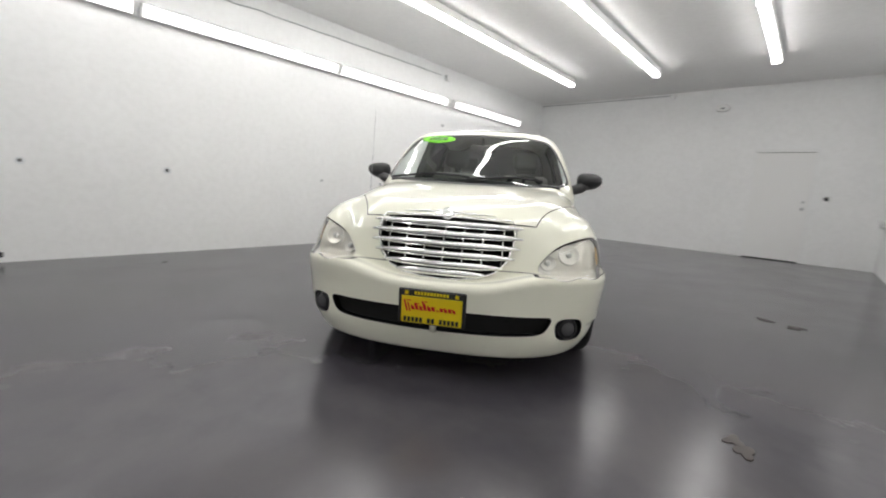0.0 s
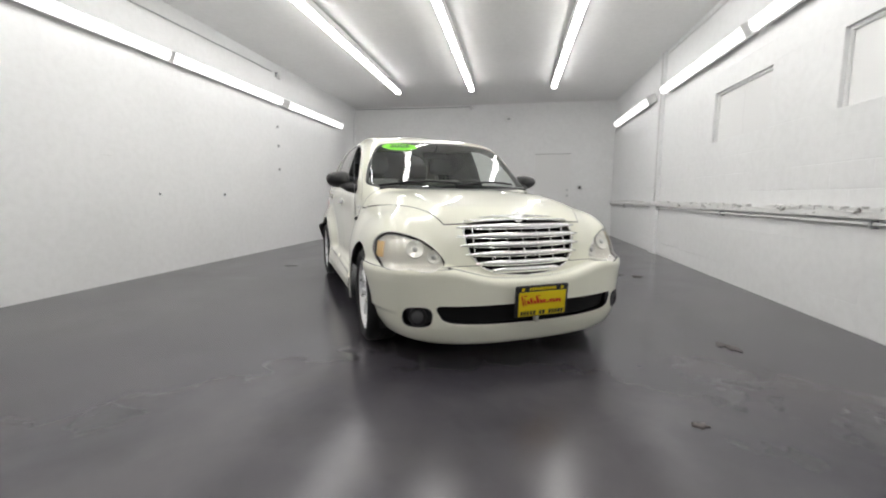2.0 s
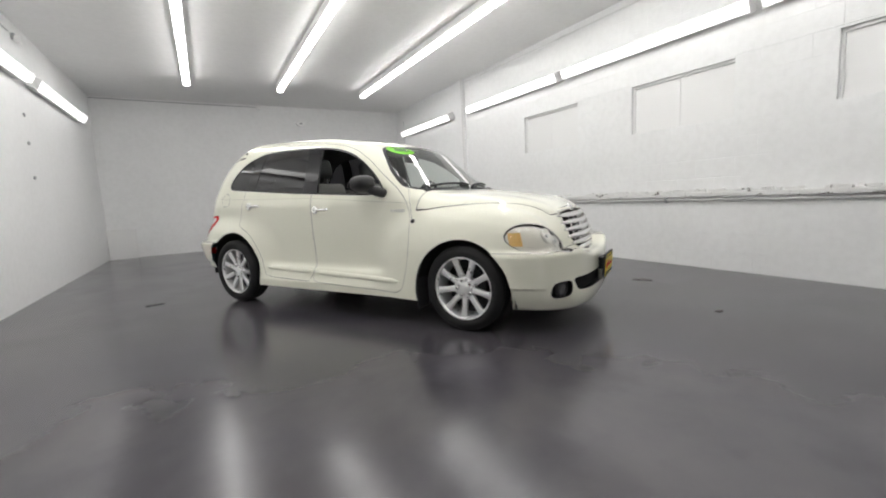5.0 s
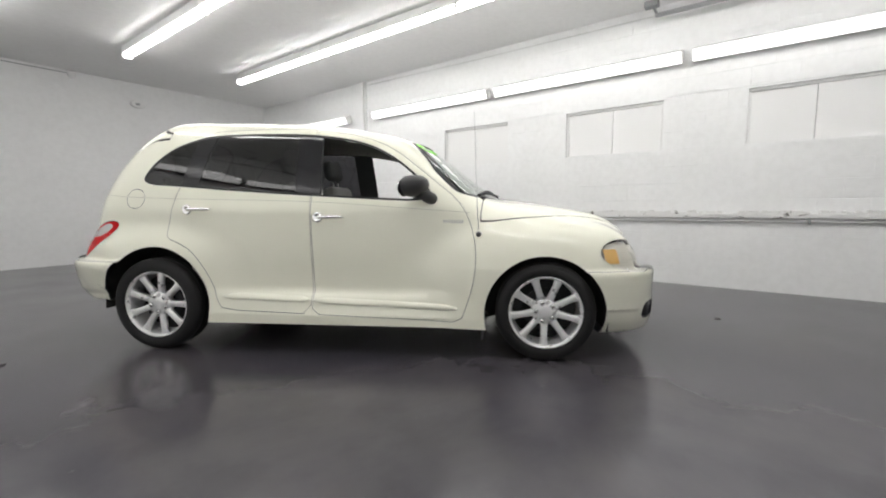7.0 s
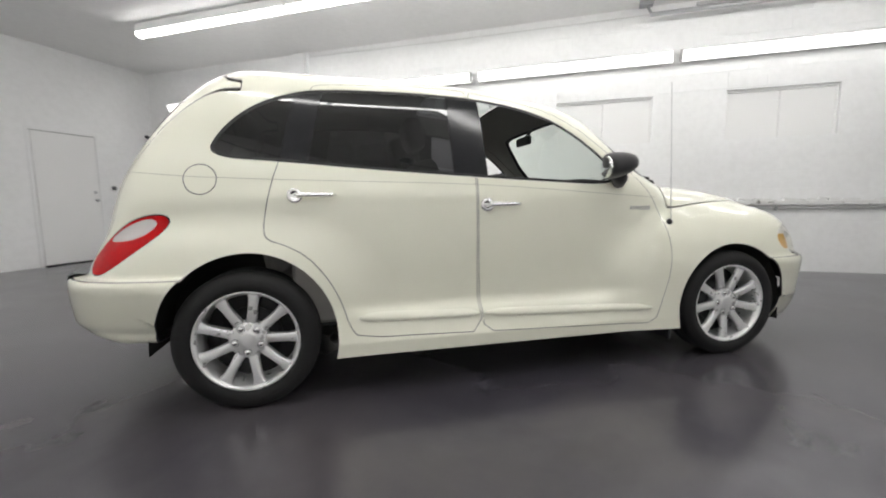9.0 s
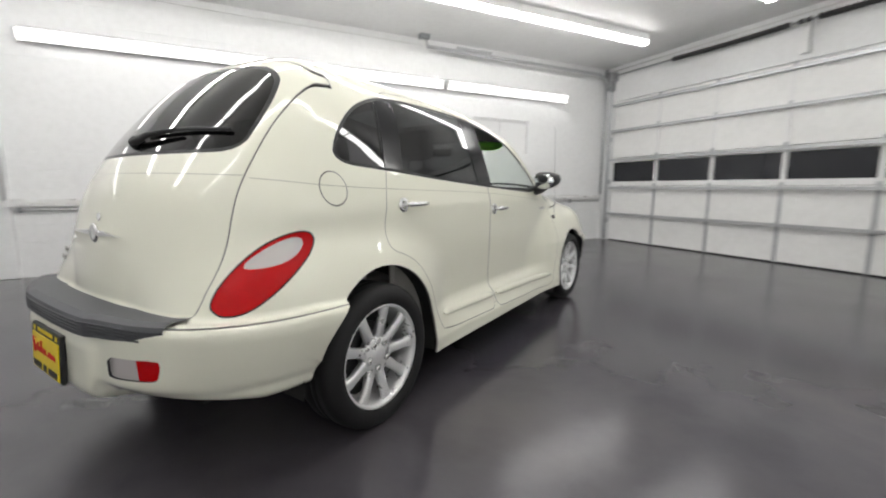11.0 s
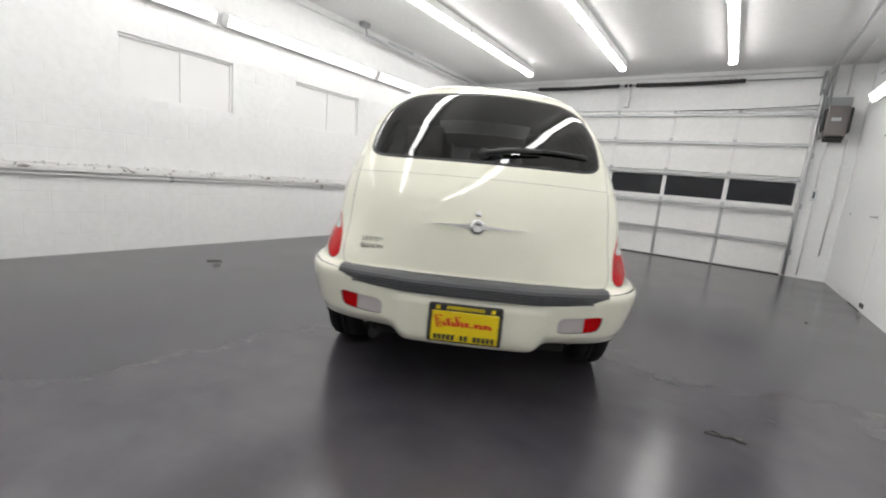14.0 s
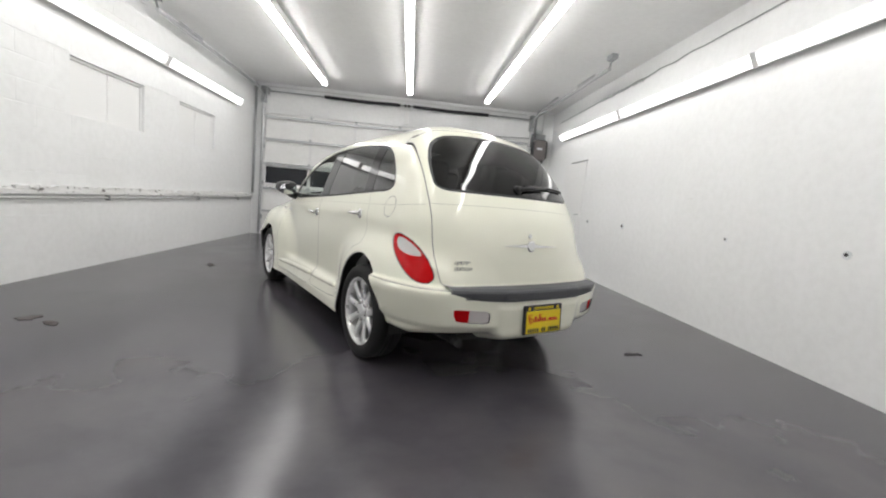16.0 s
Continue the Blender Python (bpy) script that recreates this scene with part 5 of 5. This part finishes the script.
for xa, xb in ((0.62, 0.02), (0.05, -0.50)):
    za = 1.055
    pts = []
    for t in np.linspace(0, 1, 7):
        x = xa + (xb - xa) * t
        z = 1.03 + 0.035 * math.sin(math.pi * t * 0.8)
        y = pick(lambda q: fbody(np.array(abs(x)), np.array(q), np.array(z)), 1.6, 0.0) + 0.018
        pts.append((x, y, z))
    part("wiper", tube(pts, 0.009, 6), M_BLACK, car, "black windscreen wiper")
cowl = []
for x in np.linspace(-0.62, 0.62, 13):
    cowl.append((x, 0.965 - 0.17 * x * x, 1.018 - 0.04 * x * x))
part("cowl", tube(cowl, 0.02, 8), M_BLACK, car, "black cowl strip under the windscreen")
ry = rear_y(0.02, 1.2)
wip = part("rear_wiper", tube([(0.0, rear_y(0.0, 1.205) - 0.02, 1.205), (0.12, rear_y(0.12, 1.225) - 0.03, 1.228), (0.28, rear_y(0.28, 1.235) - 0.028, 1.238)], [0.017, 0.012, 0.007], 8), M_BLACK, tailgate, "black rear wiper")
part("blade", tube([(x, rear_y(x, 1.23 + 0.01 * math.sin(x * 6)) - 0.014, 1.23 + 0.012 * math.sin(x * 6)) for x in np.linspace(0.06, 0.52, 8)], 0.008, 6), M_BLACK, wip)
part("wiper_pivot", lathe([(0.0, 0.028), (0.03, 0.026), (0.04, 0.015), (0.04, 0.0)], 16, "y", pose(0, rear_y(0, 1.205) + 0.012, 1.205, 0, 0, 180)), M_BLACK, wip)
# step pad on the rear bumper
bm = bmesh.new()
secs = []
for i in range(29):
    x = -0.63 + 1.26 * i / 28
    e = max(0.0, 1 - abs(x / 0.63) ** 6)
    yb = rear_y(abs(x), 0.50)
    secs.append([bm.verts.new((x, yb + dy, z)) for dy, z in ((0.13, 0.618), (0.03, 0.622), (0.004, 0.612), (-0.003, 0.598 - 0.0 * e), (-0.003, 0.598 - 0.045 * e), (0.02, 0.55))])
for a, b in zip(secs, secs[1:]):
    for k in range(5):
        bm.faces.new((a[k], b[k], b[k + 1], a[k + 1]))
bmesh.ops.recalc_face_normals(bm, faces=bm.faces[:])
pad = part("step_pad", bm, M_PAD, car, "grey ribbed step pad on the bumper")
for k in range(4):
    z = 0.60 - 0.011 * k
    part("pad_rib", tube([(x, rear_y(abs(x), 0.50) - 0.004, z) for x in np.linspace(-0.555, 0.555, 17)], 0.003, 5), M_PAD, pad)


# ---- plates: black frame, yellow card, unlettered bars ----
def plate(rot, name, label):
    """Local +x lies on the viewer's left hand."""
    p = part(name, box(-0.165, 0.165, -0.012, 0.006, -0.088, 0.088, 0.008, 2, rot), M_BLACK, car, label)
    part("card", box(-0.148, 0.148, 0.004, 0.009, -0.080, 0.054, 0.002, 1, rot), M_YELLOW, p)
    # one slanted run of red strokes, tall at both ends of the run's first part
    x = 0.122
    for i, hgt in enumerate((0.058, 0.022, 0.034, 0.022, 0.046, 0.024, 0.022, 0.008, 0.020, 0.022, 0.020, 0.018)):
        w = 0.022 if i == 0 else 0.0155
        base = -0.022 if i == 0 else -0.012
        for dx, th in ((0.0, 0.0085), (w - 0.007, 0.0065)):
            lean_m = rot @ pose(x - dx, 0, base, 0, 16, 0)
            part("red_stroke", box(-th, 0, 0.009, 0.0115, 0, hgt * (1 if dx == 0 else 0.8), 0.0015, 1, lean_m), M_REDINK, p)
        if hgt > 0.01:
            part("red_stroke", box(x - w, x, 0.0092, 0.0113, base + (hgt - 0.005 if i % 2 == 0 else 0.0), base + (hgt if i % 2 == 0 else 0.005), 0.001, 1, rot), M_REDINK, p)
        x -= w + 0.0045
    for i in range(14):
        xx = 0.135 - i * 0.0195
        if i in (5, 8):
            continue
        part("dark_bar", box(xx - 0.014, xx, 0.009, 0.0112, -0.074, -0.050, 0.001, 1, rot), M_BLACK, p)
    for i in range(11):
        xx = 0.085 - i * 0.0155
        part("yellow_bar", box(xx - 0.011, xx, 0.006, 0.0078, 0.062, 0.078, 0.001, 1, rot), M_YELLOW, p)
    for xx in (-0.13, 0.115):
        part("yellow_mark", box(xx, xx + 0.018, 0.006, 0.0078, 0.060, 0.078, 0.001, 1, rot), M_YELLOW, p)
    return p


plate(pose(0.0, front_y(0.0, 0.40) + 0.055, 0.388, -4, 0, 0), "front_plate", "yellow dealer plate in a black frame")
plate(pose(-0.013, rear_y(0.0, 0.44) - 0.010, 0.438, 4, 0, 180), "rear_plate", "yellow dealer plate in a black frame")
part("plate_bracket", box(-0.06, 0.06, front_y(0.0, 0.40) - 0.02, front_y(0.0, 0.40) + 0.046, 0.35, 0.44, 0.004), M_BLACK, car)
part("intake_post", tube([(0.0, front_y(0, 0.30) - 0.006, 0.255), (0.0, front_y(0, 0.30) - 0.006, 0.375)], 0.018, 8), M_PAINT, car)


def lettering(text, size, depth, rot, material, name, parent):
    cu = bpy.data.curves.new(name, "FONT")
    cu.body, cu.size, cu.extrude, cu.align_x, cu.align_y = text, size, depth, "CENTER", "CENTER"
    tmp = bpy.data.objects.new(name, cu)
    scene.collection.objects.link(tmp)
    bpy.context.view_layer.update()
    me = bpy.data.meshes.new_from_object(tmp.evaluated_get(bpy.context.evaluated_depsgraph_get()))
    bpy.data.objects.remove(tmp)
    me.materials.clear()
    me.materials.append(material)
    me.transform(rot)
    ob = new(name, me)
    ob.parent = parent
    return ob


badge = lettering("LIMITED", 0.029, 0.002, pose(-0.50, rear_y(0.5, 0.745) - 0.004, 0.745, 90, 0, -8), M_GREYINK, "tailgate_lettering", tailgate)
lettering("EDITION", 0.029, 0.002, pose(-0.50, rear_y(0.5, 0.712) - 0.004, 0.712, 90, 0, -8), M_GREYINK, "tailgate_lettering", tailgate)


def screen_y(x, z):
    return pick(lambda q: fbody(np.array(abs(x)), np.array(q), np.array(z)), 1.6, 0.0)


bm = bmesh.new()
cen = None
vs = []
for k in range(32):
    t = 2 * math.pi * k / 32
    x, z = 0.36 + 0.145 * math.cos(t), 1.365 + 0.036 * math.sin(t)
    vs.append(bm.verts.new((x, screen_y(x, z) + 0.004, z)))
bm.faces.new(vs)
sticker = part("price_sticker", bm, M_GREEN, car, "bright green oval sticker with the year")
g_ = Vector(gradient(np.array([[0.36, screen_y(0.36, 1.365), 1.365]]))[0]).normalized()
u_ = (Vector((0, 0, 1)) - g_ * g_.z).normalized()
r_ = u_.cross(g_)
facing = Matrix((r_, u_, g_)).transposed().to_4x4()
lettering("2006", 0.088, 0.0008, Matrix.Translation(Vector((0.36, screen_y(0.36, 1.365), 1.365)) + g_ * 0.010) @ facing, M_BLACK, "year", sticker)

# ---- cabin ----
def seat(x, y, rear=False):
    """Shaped seat: cushion, leaning back, headrest on two posts."""
    bm = bmesh.new()
    add_box(bm, x - 0.25, x + 0.25, y - 0.05, y + 0.45, 0.42, 0.60, 0.06, 3)
    s = part("seat_cushion", bm, M_SEAT, car, "grey seat")
    m = pose(x, y, 0.55, 12, 0, 0)
    part("seat_back", box(-0.235, 0.235, -0.07, 0.06, 0.0, 0.60, 0.055, 3, m), M_SEAT, s)
    part("headrest", box(-0.125, 0.125, -0.06, 0.045, 0.66, 0.84, 0.045, 3, m), M_SEATB, s)
    for dx in (-0.06, 0.06):
        part("post", tube([m @ Vector((dx, -0.01, 0.56)), m @ Vector((dx, -0.01, 0.70))], 0.007, 6), M_CHROME, s)
    return s


for x in (-0.36, 0.36):
    seat(x, -0.30)
    seat(x, -1.16)
bm = bmesh.new()
secs = []
for i in range(15):
    x = -0.66 + 1.32 * i / 14
    bow = 0.10 * (1 - (x / 0.66) ** 2)
    secs.append([bm.verts.new((x, y + b * bow, z)) for y, z, b in ((0.90, 0.98, 0.6), (0.70, 1.0, 0.5), (0.50, 0.985, 0.0), (0.42, 0.94, 0), (0.44, 0.70, 0), (0.55, 0.50, 0))])
for a, b in zip(secs, secs[1:]):
    for k in range(5):
        bm.faces.new((a[k], b[k], b[k + 1], a[k + 1])).smooth = True
bmesh.ops.recalc_face_normals(bm, faces=bm.faces[:])
dash = part("dashboard", bm, M_DASH, car, "dark dashboard")
sw = lathe([(0.016 * math.cos(a), 0.175 + 0.016 * math.sin(a)) for a in np.linspace(0, 2 * math.pi, 10, endpoint=False)], 32, "y", pose(-0.36, 0.28, 0.95, -24, 0, 0), close=True)
wheel_ob = part("steering_wheel", sw, M_DASH, car)
part("steering_hub", lathe([(-0.02, 0.07), (0.02, 0.06), (0.02, 0.0)], 20, "y", pose(-0.36, 0.29, 0.95, -24, 0, 0)), M_DASH, wheel_ob)
for a in (200, 340, 90):
    m = pose(-0.36, 0.285, 0.95, -24, 0, 0)
    t = radians(a)
    part("steering_spoke", tube([m @ Vector((0.05 * math.cos(t), 0, 0.05 * math.sin(t))), m @ Vector((0.17 * math.cos(t), 0, 0.17 * math.sin(t)))], 0.013, 8), M_DASH, wheel_ob)
rv = part("inner_mirror", box(-0.11, 0.11, 0.36, 0.385, 1.285, 1.345, 0.012, 2), M_DASH, car, "black inner mirror")
part("mirror_stalk", tube([(0, 0.375, 1.33), (0, 0.43, 1.39)], 0.01, 6), M_DASH, rv)
part("cabin_floor", box(-0.64, 0.64, -1.8, 0.9, 0.30, 0.34, 0.01), M_DASH, car)
for sx in (-1, 1):
    part("door_trim", box(sx * 0.70 - 0.02, sx * 0.70 + 0.02, -1.1, 0.75, 0.34, 0.97, 0.015), M_TRIMIN, car)
part("firewall", box(-0.66, 0.66, 0.86, 0.90, 0.34, 0.95, 0.01), M_DASH, car)
part("parcel_shelf", box(-0.60, 0.60, -1.75, -1.28, 0.98, 1.0, 0.008), M_DASH, car)
